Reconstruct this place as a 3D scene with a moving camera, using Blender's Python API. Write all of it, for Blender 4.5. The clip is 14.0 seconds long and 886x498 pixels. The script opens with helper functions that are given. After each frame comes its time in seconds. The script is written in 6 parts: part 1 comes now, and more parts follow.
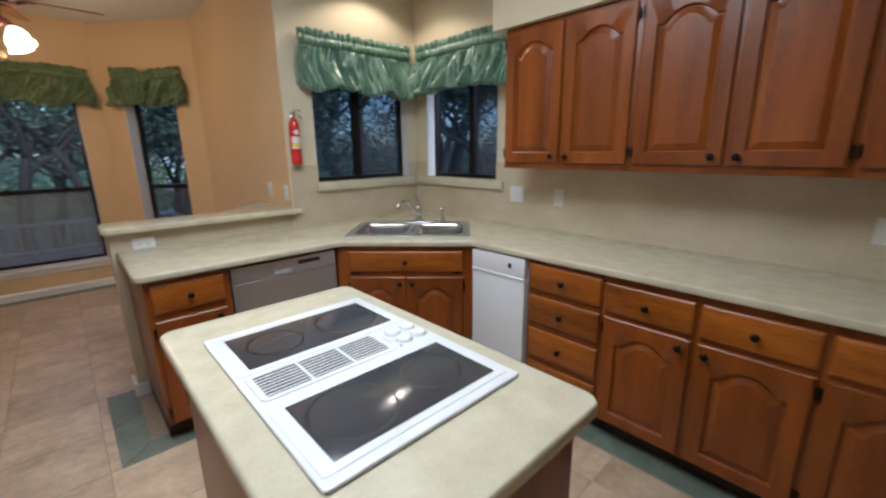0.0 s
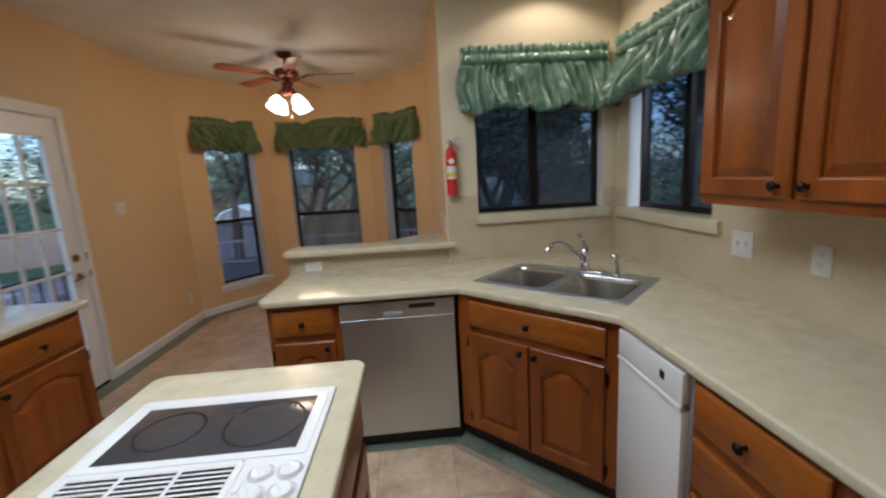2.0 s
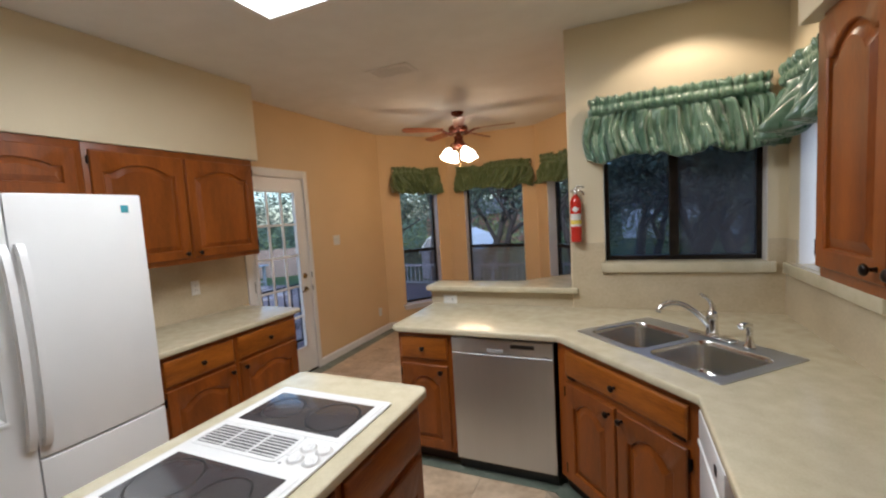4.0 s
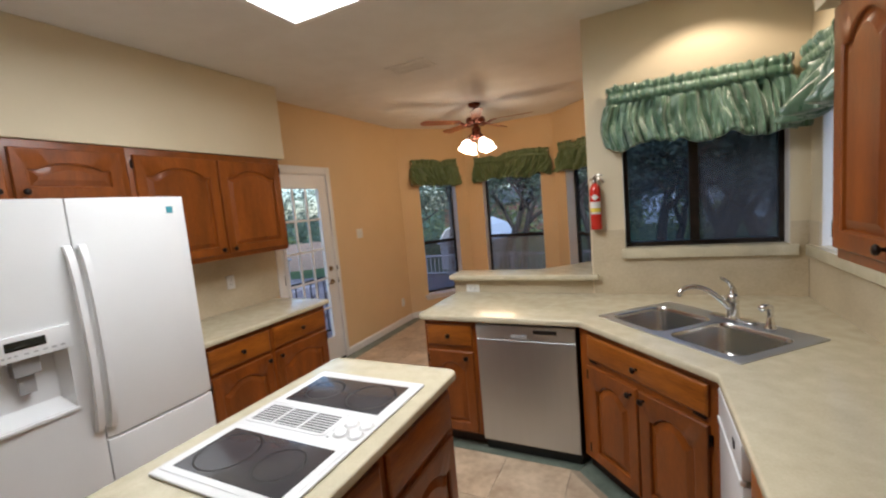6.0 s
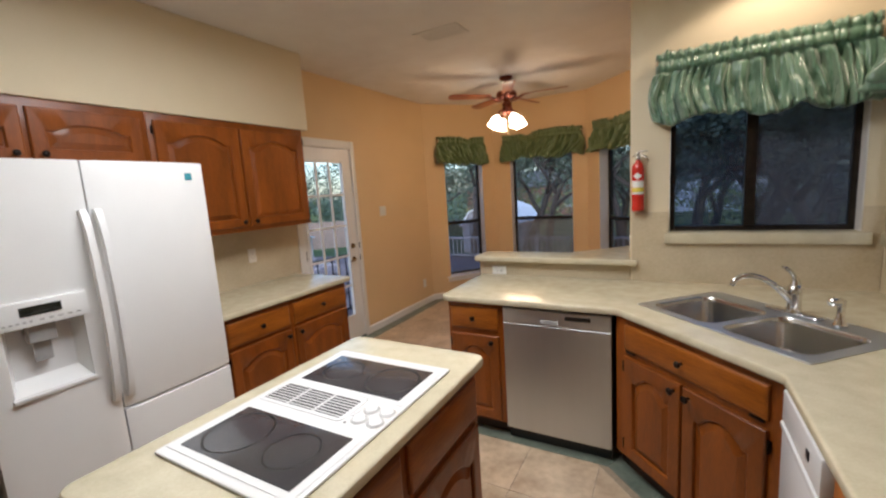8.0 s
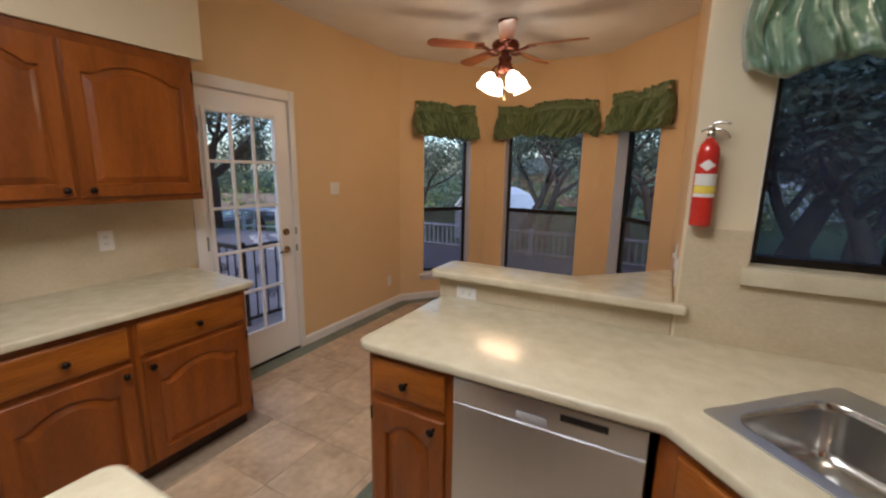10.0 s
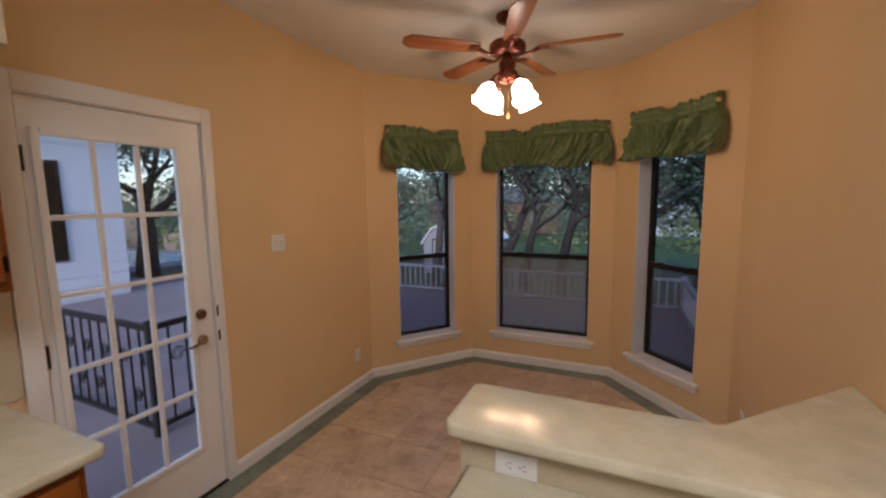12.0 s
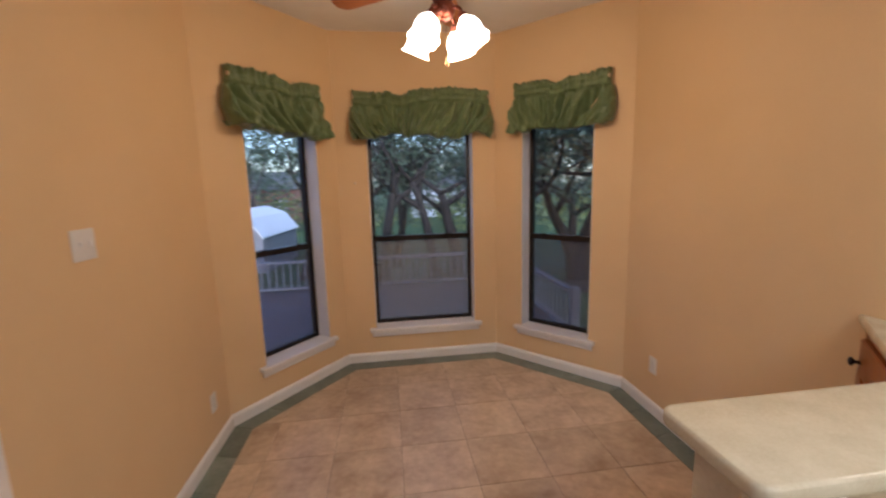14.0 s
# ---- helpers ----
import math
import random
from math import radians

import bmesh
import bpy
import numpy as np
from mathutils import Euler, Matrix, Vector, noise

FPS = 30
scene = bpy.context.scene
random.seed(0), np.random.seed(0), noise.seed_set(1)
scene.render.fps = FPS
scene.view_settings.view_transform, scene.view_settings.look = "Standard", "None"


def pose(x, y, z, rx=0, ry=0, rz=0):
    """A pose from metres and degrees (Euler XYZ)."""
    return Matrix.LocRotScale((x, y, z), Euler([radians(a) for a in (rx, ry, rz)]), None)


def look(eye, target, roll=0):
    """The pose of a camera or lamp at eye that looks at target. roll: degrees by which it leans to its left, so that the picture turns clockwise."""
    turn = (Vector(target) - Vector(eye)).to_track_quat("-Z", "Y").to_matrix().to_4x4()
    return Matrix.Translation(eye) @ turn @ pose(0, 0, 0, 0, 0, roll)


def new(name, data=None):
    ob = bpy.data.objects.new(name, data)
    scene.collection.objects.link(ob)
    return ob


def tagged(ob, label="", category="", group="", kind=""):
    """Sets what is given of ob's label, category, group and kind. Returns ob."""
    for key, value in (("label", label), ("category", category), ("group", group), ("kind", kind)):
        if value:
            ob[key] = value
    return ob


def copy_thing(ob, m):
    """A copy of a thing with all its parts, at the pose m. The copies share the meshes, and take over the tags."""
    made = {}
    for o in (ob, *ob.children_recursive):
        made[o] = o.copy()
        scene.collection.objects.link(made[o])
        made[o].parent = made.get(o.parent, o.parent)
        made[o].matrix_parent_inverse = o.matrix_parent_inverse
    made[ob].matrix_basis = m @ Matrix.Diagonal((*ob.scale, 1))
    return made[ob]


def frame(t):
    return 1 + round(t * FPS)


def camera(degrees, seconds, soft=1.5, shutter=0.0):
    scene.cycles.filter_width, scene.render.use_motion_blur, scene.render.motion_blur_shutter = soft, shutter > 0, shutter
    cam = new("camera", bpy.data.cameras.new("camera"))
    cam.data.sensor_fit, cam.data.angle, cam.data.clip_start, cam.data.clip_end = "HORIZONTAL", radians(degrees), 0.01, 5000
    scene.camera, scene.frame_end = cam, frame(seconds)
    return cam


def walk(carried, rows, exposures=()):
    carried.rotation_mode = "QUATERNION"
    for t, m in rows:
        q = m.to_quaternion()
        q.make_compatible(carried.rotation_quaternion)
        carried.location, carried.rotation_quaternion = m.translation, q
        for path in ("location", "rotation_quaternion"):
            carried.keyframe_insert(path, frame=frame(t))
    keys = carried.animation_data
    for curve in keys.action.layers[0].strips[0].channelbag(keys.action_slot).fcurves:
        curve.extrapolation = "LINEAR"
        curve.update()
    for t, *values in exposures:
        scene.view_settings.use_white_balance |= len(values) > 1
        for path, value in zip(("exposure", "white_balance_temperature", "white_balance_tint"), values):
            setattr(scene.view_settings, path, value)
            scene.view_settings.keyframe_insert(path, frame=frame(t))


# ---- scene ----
cam = camera(94.7, 14.0, soft=2.2, shutter=0.5)
PATH = [
    (0, (0.855, 0.647, 1.478), (2.177, 2.071, 1.001), -0.8),
    (0.5, (1.071, 0.727, 1.462), (2.148, 2.35, 1.007), -1.2),
    (1, (1.329, 0.792, 1.464), (2.094, 2.585, 1.013), -5.4),
    (1.5, (1.628, 0.812, 1.488), (2.1, 2.719, 1.11), -6.4),
    (2, (1.874, 0.824, 1.515), (2.007, 2.788, 1.163), -3.3),
    (2.5, (2.103, 0.839, 1.546), (1.824, 2.793, 1.228), -2.4),
    (3, (2.275, 0.777, 1.59), (1.617, 2.661, 1.453), -2.1),
    (3.2, (2.326, 0.751, 1.607), (1.538, 2.588, 1.491), -2.4),
    (5.3, (2.451, 0.608, 1.637), (1.65, 2.423, 1.382), -5.0),
    (5.5, (2.45, 0.599, 1.639), (1.627, 2.405, 1.395), -5.2),
    (6, (2.429, 0.578, 1.64), (1.55, 2.363, 1.431), -5.1),
    (6.5, (2.399, 0.568, 1.639), (1.452, 2.317, 1.423), -4.6),
    (7, (2.389, 0.565, 1.637), (1.424, 2.303, 1.419), -4.4),
    (7.5, (2.374, 0.597, 1.623), (1.423, 2.341, 1.392), -4.0),
    (8, (2.33, 0.689, 1.595), (1.359, 2.413, 1.311), -3.7),
    (8.2, (2.305, 0.755, 1.584), (1.36, 2.485, 1.244), -3.9),
    (10.3, (1.962, 1.976, 1.574), (1.029, 3.704, 1.191), 1.5),
    (10.5, (1.904, 2.104, 1.582), (1.031, 3.863, 1.206), 0.5),
    (11, (1.787, 2.370, 1.630), (0.962, 4.143, 1.215), -0.1),
    (11.5, (1.664, 2.528, 1.654), (0.881, 4.34, 1.335), 2.1),
    (12, (1.409, 2.613, 1.665), (0.607, 4.429, 1.428), -0.8),
    (12.5, (1.217, 2.682, 1.646), (0.72, 4.61, 1.457), -1.2),
    (13, (0.938, 2.796, 1.614), (0.529, 4.742, 1.398), -1.9),
    (13.5, (0.64, 2.9, 1.594), (0.482, 4.877, 1.338), -2.2),
    (14, (0.386, 3.042, 1.582), (0.645, 4.999, 1.262), -1.6),
]
walk(cam, [(t, look(eye, target, roll)) for t, eye, target, roll in PATH], exposures=[(0, 0.84, 5150, 8), (1, 0.53, 5200, 8), (2, 0.53, 5300, 9), (3, 0.68, 5500, 10), (6.5, 0.92, 5700, 11), (8, 0.92, 5800, 12), (10.5, 0.70, 5850, 15), (11, 0.66, 5850, 16), (12, 0.66, 5850, 18), (13, 0.86, 5800, 18), (14, 1.14, 5600, 17)])

# ---- light ----
world = bpy.data.worlds.new("dusk_sky")
scene.world = world
world.use_nodes = True
wn = world.node_tree.nodes
sky = wn.new("ShaderNodeTexSky")
sky.sky_type, sky.sun_disc = "NISHITA", False
sky.sun_elevation, sky.sun_rotation = radians(22), radians(172)
wn["Background"].inputs["Strength"].default_value = 0.15
world.node_tree.links.new(sky.outputs["Color"], wn["Background"].inputs["Color"])

CEIL = 2.80


def lamp(name, kind, m, watts, colour, **more):
    data = bpy.data.lights.new(name, kind)
    data.energy, data.color = watts, colour
    if "size" in more:
        data.shape, data.size, data.size_y = "RECTANGLE", more["size"][0], more["size"][1]
    if "radius" in more:
        data.shadow_soft_size = more["radius"]
    if "cone" in more:
        data.spot_size, data.spot_blend = radians(more["cone"][0]), more["cone"][1]
    if "angle" in more:
        data.angle = radians(more["angle"])
    ob = new(name, data)
    ob.matrix_world = m
    return ob


# added fill from behind the house to brighten the yard; the sun is down
lamp("evening_sun", "SUN", look((0, 0, 0), (-0.12, 0.92, -0.36)), 1.9, (0.92, 0.95, 1.0), angle=25)
lamp("box_light_lamp", "AREA", look((1.28, 1.88, CEIL + 0.03), (1.28, 1.88, 0)), 16, (1.0, 0.97, 0.90), size=(1.15, 1.15))
lamp("can_light_lamp", "SPOT", look((2.80, 3.27, CEIL - 0.03), (2.80, 3.32, 0)), 11.5, (1.0, 0.76, 0.52), radius=0.03, cone=(128, 0.34))
FAN = (0.71, 5.24)
for ang in (50, 140, 230, 320):
    lamp("fan_bulb_lamp", "POINT", Matrix.Translation((FAN[0] + 0.15 * math.cos(radians(ang)), FAN[1] + 0.15 * math.sin(radians(ang)), 2.165)), 2.1, (1.0, 0.62, 0.31), radius=0.04)


# ---- materials ----
def nodes_of(name):
    m = bpy.data.materials.new(name)
    m.use_nodes = True
    nt = m.node_tree
    return m, nt, nt.nodes["Principled BSDF"]


def mat(name, dark, light, rough=0.5, metal=0.0, scale=6.0, stretch=(1, 1, 1), fine=60.0, bump=0.05, vary=0.0, coat=0.0, rough_vary=0.08, detail=6.0, spread=(0.35, 0.65), emit=0.0, sheen=0.0, spec=0.5):
    """A surface with variation at two scales in object space, fine relief, and per-object variation."""
    m, nt, b = nodes_of(name)
    N, L = nt.nodes, nt.links
    tc = N.new("ShaderNodeTexCoord")
    mp = N.new("ShaderNodeMapping")
    mp.inputs["Scale"].default_value = stretch
    oi = N.new("ShaderNodeObjectInfo")
    mul = N.new("ShaderNodeVectorMath")
    mul.operation = "SCALE"
    mul.inputs[0].default_value = (37.0, 19.0, 53.0)
    L.new(oi.outputs["Random"], mul.inputs["Scale"])
    add = N.new("ShaderNodeVectorMath")
    L.new(tc.outputs["Object"], mp.inputs["Vector"])
    L.new(mp.outputs["Vector"], add.inputs[0])
    L.new(mul.outputs["Vector"], add.inputs[1])
    n1, n2 = N.new("ShaderNodeTexNoise"), N.new("ShaderNodeTexNoise")
    n1.inputs["Scale"].default_value, n1.inputs["Detail"].default_value = scale, detail
    n2.inputs["Scale"].default_value, n2.inputs["Detail"].default_value = fine, 4.0
    for n in (n1, n2):
        L.new(add.outputs["Vector"], n.inputs["Vector"])
    mixv = N.new("ShaderNodeMath")
    mixv.operation = "MULTIPLY_ADD"
    mixv.inputs[1].default_value = 0.35
    L.new(n2.outputs["Fac"], mixv.inputs[0])
    sc = N.new("ShaderNodeMath")
    sc.operation = "MULTIPLY"
    sc.inputs[1].default_value = 0.65
    L.new(n1.outputs["Fac"], sc.inputs[0])
    L.new(sc.outputs[0], mixv.inputs[2])
    ramp = N.new("ShaderNodeValToRGB")
    ramp.color_ramp.elements[0].position, ramp.color_ramp.elements[1].position = spread
    ramp.color_ramp.elements[0].color, ramp.color_ramp.elements[1].color = (*dark, 1), (*light, 1)
    L.new(mixv.outputs[0], ramp.inputs["Fac"])
    hsv = N.new("ShaderNodeHueSaturation")
    val = N.new("ShaderNodeMapRange")
    val.inputs["To Min"].default_value, val.inputs["To Max"].default_value = 1 - vary, 1 + vary
    L.new(oi.outputs["Random"], val.inputs["Value"])
    L.new(val.outputs["Result"], hsv.inputs["Value"])
    L.new(ramp.outputs["Color"], hsv.inputs["Color"])
    L.new(hsv.outputs["Color"], b.inputs["Base Color"])
    rr = N.new("ShaderNodeMapRange")
    rr.inputs["To Min"].default_value, rr.inputs["To Max"].default_value = max(0.02, rough - rough_vary), min(1, rough + rough_vary)
    L.new(n1.outputs["Fac"], rr.inputs["Value"])
    L.new(rr.outputs["Result"], b.inputs["Roughness"])
    b.inputs["Metallic"].default_value = metal
    b.inputs["Specular IOR Level"].default_value = spec
    b.inputs["Coat Weight"].default_value = coat
    b.inputs["Coat Roughness"].default_value = 0.18
    b.inputs["Sheen Weight"].default_value = sheen
    if bump:
        bp = N.new("ShaderNodeBump")
        bp.inputs["Strength"].default_value, bp.inputs["Distance"].default_value = bump, 0.01
        L.new(mixv.outputs[0], bp.inputs["Height"])
        L.new(bp.outputs["Normal"], b.inputs["Normal"])
    if emit:
        b.inputs["Emission Strength"].default_value = emit
        b.inputs["Emission Color"].default_value = (*light, 1)
    return m


def glass(name, tint=(1, 1, 1), rough=0.0):
    m, nt, b = nodes_of(name)
    N, L = nt.nodes, nt.links
    tr, gl, mix, fr = N.new("ShaderNodeBsdfTransparent"), N.new("ShaderNodeBsdfGlossy"), N.new("ShaderNodeMixShader"), N.new("ShaderNodeLayerWeight")
    pw, ma = N.new("ShaderNodeMath"), N.new("ShaderNodeMath")
    pw.operation, ma.operation = "POWER", "MULTIPLY_ADD"
    pw.inputs[1].default_value, ma.inputs[1].default_value, ma.inputs[2].default_value = 5.0, 0.9, 0.03
    tr.inputs["Color"].default_value = (*tint, 1)
    gl.inputs["Roughness"].default_value = rough
    fr.inputs["Blend"].default_value = 0.5
    L.new(fr.outputs["Facing"], pw.inputs[0])
    L.new(pw.outputs[0], ma.inputs[0])
    L.new(ma.outputs[0], mix.inputs["Fac"])
    L.new(tr.outputs[0], mix.inputs[1])
    L.new(gl.outputs[0], mix.inputs[2])
    L.new(mix.outputs[0], N["Material Output"].inputs["Surface"])
    return m


def veiled(name, veil=0.20, mesh=(0.24, 0.245, 0.26), tint=(0.62, 0.68, 0.80)):
    """Glass partly see-through, partly a pale mesh: an insect screen, or painted dusk haze."""
    m = glass(name, tint)
    nt = m.node_tree
    N, L = nt.nodes, nt.links
    out = N["Material Output"]
    first = out.inputs["Surface"].links[0].from_socket
    df, mix = N.new("ShaderNodeBsdfDiffuse"), N.new("ShaderNodeMixShader")
    df.inputs["Color"].default_value = (*mesh, 1)
    mix.inputs["Fac"].default_value = veil
    L.new(first, mix.inputs[1])
    L.new(df.outputs[0], mix.inputs[2])
    L.new(mix.outputs[0], out.inputs["Surface"])
    return m


def glow(name, colour, strength):
    m, nt, b = nodes_of(name)
    b.inputs["Base Color"].default_value = (*colour, 1)
    b.inputs["Emission Color"].default_value = (*colour, 1)
    b.inputs["Emission Strength"].default_value = strength
    b.inputs["Roughness"].default_value = 0.3
    return m


M = dict(
    cream=mat("cream_wall_paint", (0.66, 0.57, 0.39), (0.70, 0.61, 0.43), 0.62, scale=2.5, fine=240, bump=0.12, rough_vary=0.05),
    tan=mat("tan_wall_paint", (0.67, 0.475, 0.252), (0.71, 0.51, 0.282), 0.6, scale=2.0, fine=240, bump=0.12, rough_vary=0.05),
    ceiling=mat("white_ceiling_texture", (0.70, 0.67, 0.62), (0.76, 0.735, 0.69), 0.85, scale=5, fine=160, bump=0.35),
    trim=mat("white_trim_paint", (0.74, 0.72, 0.68), (0.80, 0.78, 0.745), 0.38, scale=3, fine=90, bump=0.03),
    wood=mat("cherry_stained_wood", (0.085, 0.0170, 0.0014), (0.345, 0.092, 0.0068), 0.36, scale=1.7, stretch=(6, 6, 0.8), fine=30, bump=0.03, vary=0.14, coat=0.14, spread=(0.22, 0.80), spec=0.42),
    wood_h=mat("cherry_stained_wood_across", (0.125, 0.0280, 0.0018), (0.440, 0.134, 0.0098), 0.36, scale=1.9, stretch=(0.9, 7, 7), fine=22, bump=0.035, vary=0.14, coat=0.14, spread=(0.30, 0.70), spec=0.42),
    # shared with the refrigerator partition, where the darkness is painted shade
    toe=mat("dark_toe_kick_and_shaded_panel", (0.025, 0.012, 0.006), (0.05, 0.022, 0.011), 0.6, scale=4),
    laminate=mat("beige_laminate", (0.500, 0.442, 0.300), (0.660, 0.608, 0.445), 0.21, scale=14, fine=150, bump=0.012, rough_vary=0.06, detail=6, spread=(0.26, 0.74)),
    splash=mat("beige_laminate_splash", (0.445, 0.362, 0.232), (0.640, 0.552, 0.390), 0.36, scale=3.2, stretch=(1, 1, 1.5), fine=70, bump=0.010, detail=7, spread=(0.28, 0.72)),
    bronze=mat("dark_bronze_metal", (0.012, 0.009, 0.007), (0.03, 0.022, 0.017), 0.34, 0.55, scale=14),
    knob=mat("oil_rubbed_bronze", (0.010, 0.007, 0.006), (0.03, 0.02, 0.016), 0.32, 0.8, scale=30),
    steel=mat("brushed_stainless", (0.585, 0.615, 0.645), (0.605, 0.635, 0.665), 0.40, 1.0, scale=3.0, stretch=(8, 8, 0.6), fine=40, bump=0.0, rough_vary=0.015, detail=2),
    sink=mat("stainless_sink", (0.60, 0.60, 0.585), (0.66, 0.66, 0.645), 0.19, 1.0, scale=3, fine=40, bump=0.0, rough_vary=0.02, detail=2),
    chrome=mat("chrome", (0.70, 0.70, 0.70), (0.76, 0.76, 0.76), 0.07, 1.0, scale=5, bump=0.0, rough_vary=0.03),
    white=mat("white_enamel", (0.78, 0.785, 0.78), (0.82, 0.825, 0.82), 0.24, scale=3, fine=300, bump=0.03, coat=0.3, rough_vary=0.04),
    white_plastic=mat("white_plastic", (0.70, 0.69, 0.66), (0.77, 0.76, 0.73), 0.4, scale=8, bump=0.02),
    grey_plastic=mat("grey_plastic", (0.34, 0.34, 0.34), (0.42, 0.42, 0.42), 0.4, scale=8, bump=0.02),
    black_glass=mat("black_ceramic_glass", (0.046, 0.045, 0.049), (0.064, 0.063, 0.068), 0.13, scale=7, fine=200, bump=0.0, rough_vary=0.04, spec=0.6),
    ring=mat("burner_ring_mark", (0.008, 0.008, 0.008), (0.014, 0.014, 0.014), 0.4, scale=20, bump=0.0),
    black=mat("black_plastic", (0.008, 0.008, 0.009), (0.016, 0.016, 0.017), 0.35, scale=12),
    lcd=mat("dark_display", (0.006, 0.008, 0.006), (0.012, 0.015, 0.011), 0.12, scale=12, bump=0),
    teal=mat("teal_sticker", (0.04, 0.24, 0.30), (0.06, 0.30, 0.36), 0.4, scale=20, bump=0),
    satin=mat("green_satin", (0.055, 0.135, 0.078), (0.150, 0.265, 0.175), 0.29, scale=7, stretch=(4, 4, 1.4), fine=40, bump=0.38, spec=1.0, sheen=0.35),
    cloth=mat("moss_green_cloth", (0.075, 0.122, 0.045), (0.150, 0.210, 0.090), 0.38, scale=7, stretch=(4, 4, 1), fine=120, bump=0.03, sheen=0.15),
    rod=mat("cream_curtain_rod", (0.62, 0.50, 0.34), (0.68, 0.56, 0.40), 0.45, scale=8),
    red=mat("red_enamel", (0.52, 0.022, 0.012), (0.60, 0.032, 0.018), 0.25, scale=9, bump=0.01, coat=0.4),
    label=mat("white_label", (0.66, 0.65, 0.62), (0.74, 0.73, 0.70), 0.5, scale=20, bump=0),
    yellow=mat("yellow_label", (0.70, 0.55, 0.06), (0.78, 0.62, 0.09), 0.5, scale=20, bump=0),
    field=mat("tan_floor_tile", (0.335, 0.228, 0.138), (0.700, 0.548, 0.375), 0.34, scale=5.2, fine=22, bump=0.07, vary=0.11, detail=7, spread=(0.28, 0.72)),
    slate=mat("green_slate_tile", (0.095, 0.120, 0.092), (0.230, 0.262, 0.208), 0.40, scale=6, fine=40, bump=0.10, vary=0.16, detail=7, spread=(0.28, 0.72)),
    grout=mat("tan_grout", (0.27, 0.21, 0.145), (0.35, 0.275, 0.195), 0.75, scale=30, bump=0.15),
    fan_metal=mat("copper_bronze_metal", (0.15, 0.042, 0.026), (0.24, 0.075, 0.045), 0.28, 0.75, scale=10, bump=0.02),
    fan_wood=mat("reddish_fan_blade_wood", (0.20, 0.058, 0.018), (0.36, 0.125, 0.040), 0.36, scale=4, stretch=(1.2, 12, 12), fine=30, bump=0.03, coat=0.3),
    brass=mat("aged_brass", (0.23, 0.165, 0.085), (0.34, 0.25, 0.14), 0.26, 1.0, scale=24, bump=0.02),
    glass=glass("window_glass", (0.90, 0.94, 1.0)),
    screen=veiled("screened_window_glass"),
    # bluish mesh colour stands in for daylight coming through the screen
    mesh=veiled("dark_screened_window_glass", 0.46, (0.105, 0.118, 0.155)),
    # paler, denser mesh paints the milky glow of light caught on this screen
    veil=veiled("dusty_screened_window_glass", 0.30, (0.44, 0.47, 0.46)),
    # clear panes without a screen: blue dusk light painted in as haze and tint
    dusk=veiled("hazy_window_glass", 0.15, (0.10, 0.125, 0.19), (0.56, 0.63, 0.76)),
    clear=glass("door_glass", (0.93, 0.96, 1.0)),
    bulb=glow("lit_frosted_glass_shade", (1.0, 0.86, 0.66), 4.0),
    panel=glow("lit_acrylic_panel", (1.0, 0.95, 0.86), 3.0),
    canlens=glow("lit_can_lamp", (1.0, 0.78, 0.52), 6.0),
)


# ---- mesh helpers ----
def part(name, bm, material, parent=None, label="", smooth=False, auto=None):
    me = bpy.data.meshes.new(name)
    bm.normal_update()
    bmesh.ops.recalc_face_normals(bm, faces=bm.faces)
    bm.to_mesh(me)
    bm.free()
    me.materials.append(material)
    if smooth or auto:
        me.polygons.foreach_set("use_smooth", [True] * len(me.polygons))
    if auto:
        me.set_sharp_from_angle(angle=radians(auto))
    ob = new(name, me)
    if parent is not None:
        ob.parent = parent
    if label:
        ob["label"] = label
    return ob


def thing(name, m, label, category, group=""):
    ob = new(name)
    ob.empty_display_size = 0.1
    ob.matrix_world = m
    return tagged(ob, label, category, group)


def shift(ob, m):
    ob.matrix_local = m
    return ob


def box(bm, x0, x1, y0, y1, z0, z1, bevel=0.0):
    g = bmesh.ops.create_cube(bm, size=1, matrix=Matrix.Translation(((x0 + x1) / 2, (y0 + y1) / 2, (z0 + z1) / 2)) @ Matrix.Diagonal((x1 - x0, y1 - y0, z1 - z0, 1)))
    if bevel:
        es = list({e for v in g["verts"] for e in v.link_edges})
        bmesh.ops.bevel(bm, geom=es, offset=bevel, segments=2, affect="EDGES", profile=0.6)
    return bm


def boxp(name, lo, hi, material, parent=None, bevel=0.003, label=""):
    bm = bmesh.new()
    box(bm, lo[0], hi[0], lo[1], hi[1], lo[2], hi[2], bevel)
    return part(name, bm, material, parent, label, auto=40 if bevel else None)


def lathe(bm, profile, segs=24, m=Matrix()):
    """Turns (radius, height) pairs about the local z axis."""
    rings = []
    for r, z in profile:
        if r < 1e-5:
            rings.append([bm.verts.new(m @ Vector((0, 0, z)))])
        else:
            rings.append([bm.verts.new(m @ Vector((r * math.cos(2 * math.pi * k / segs), r * math.sin(2 * math.pi * k / segs), z))) for k in range(segs)])
    for a, b in zip(rings, rings[1:]):
        for k in range(segs):
            q = [a[k % len(a)], a[(k + 1) % len(a)], b[(k + 1) % len(b)], b[k % len(b)]]
            q = list(dict.fromkeys(q))
            if len(q) > 2:
                bm.faces.new(q)
    return bm


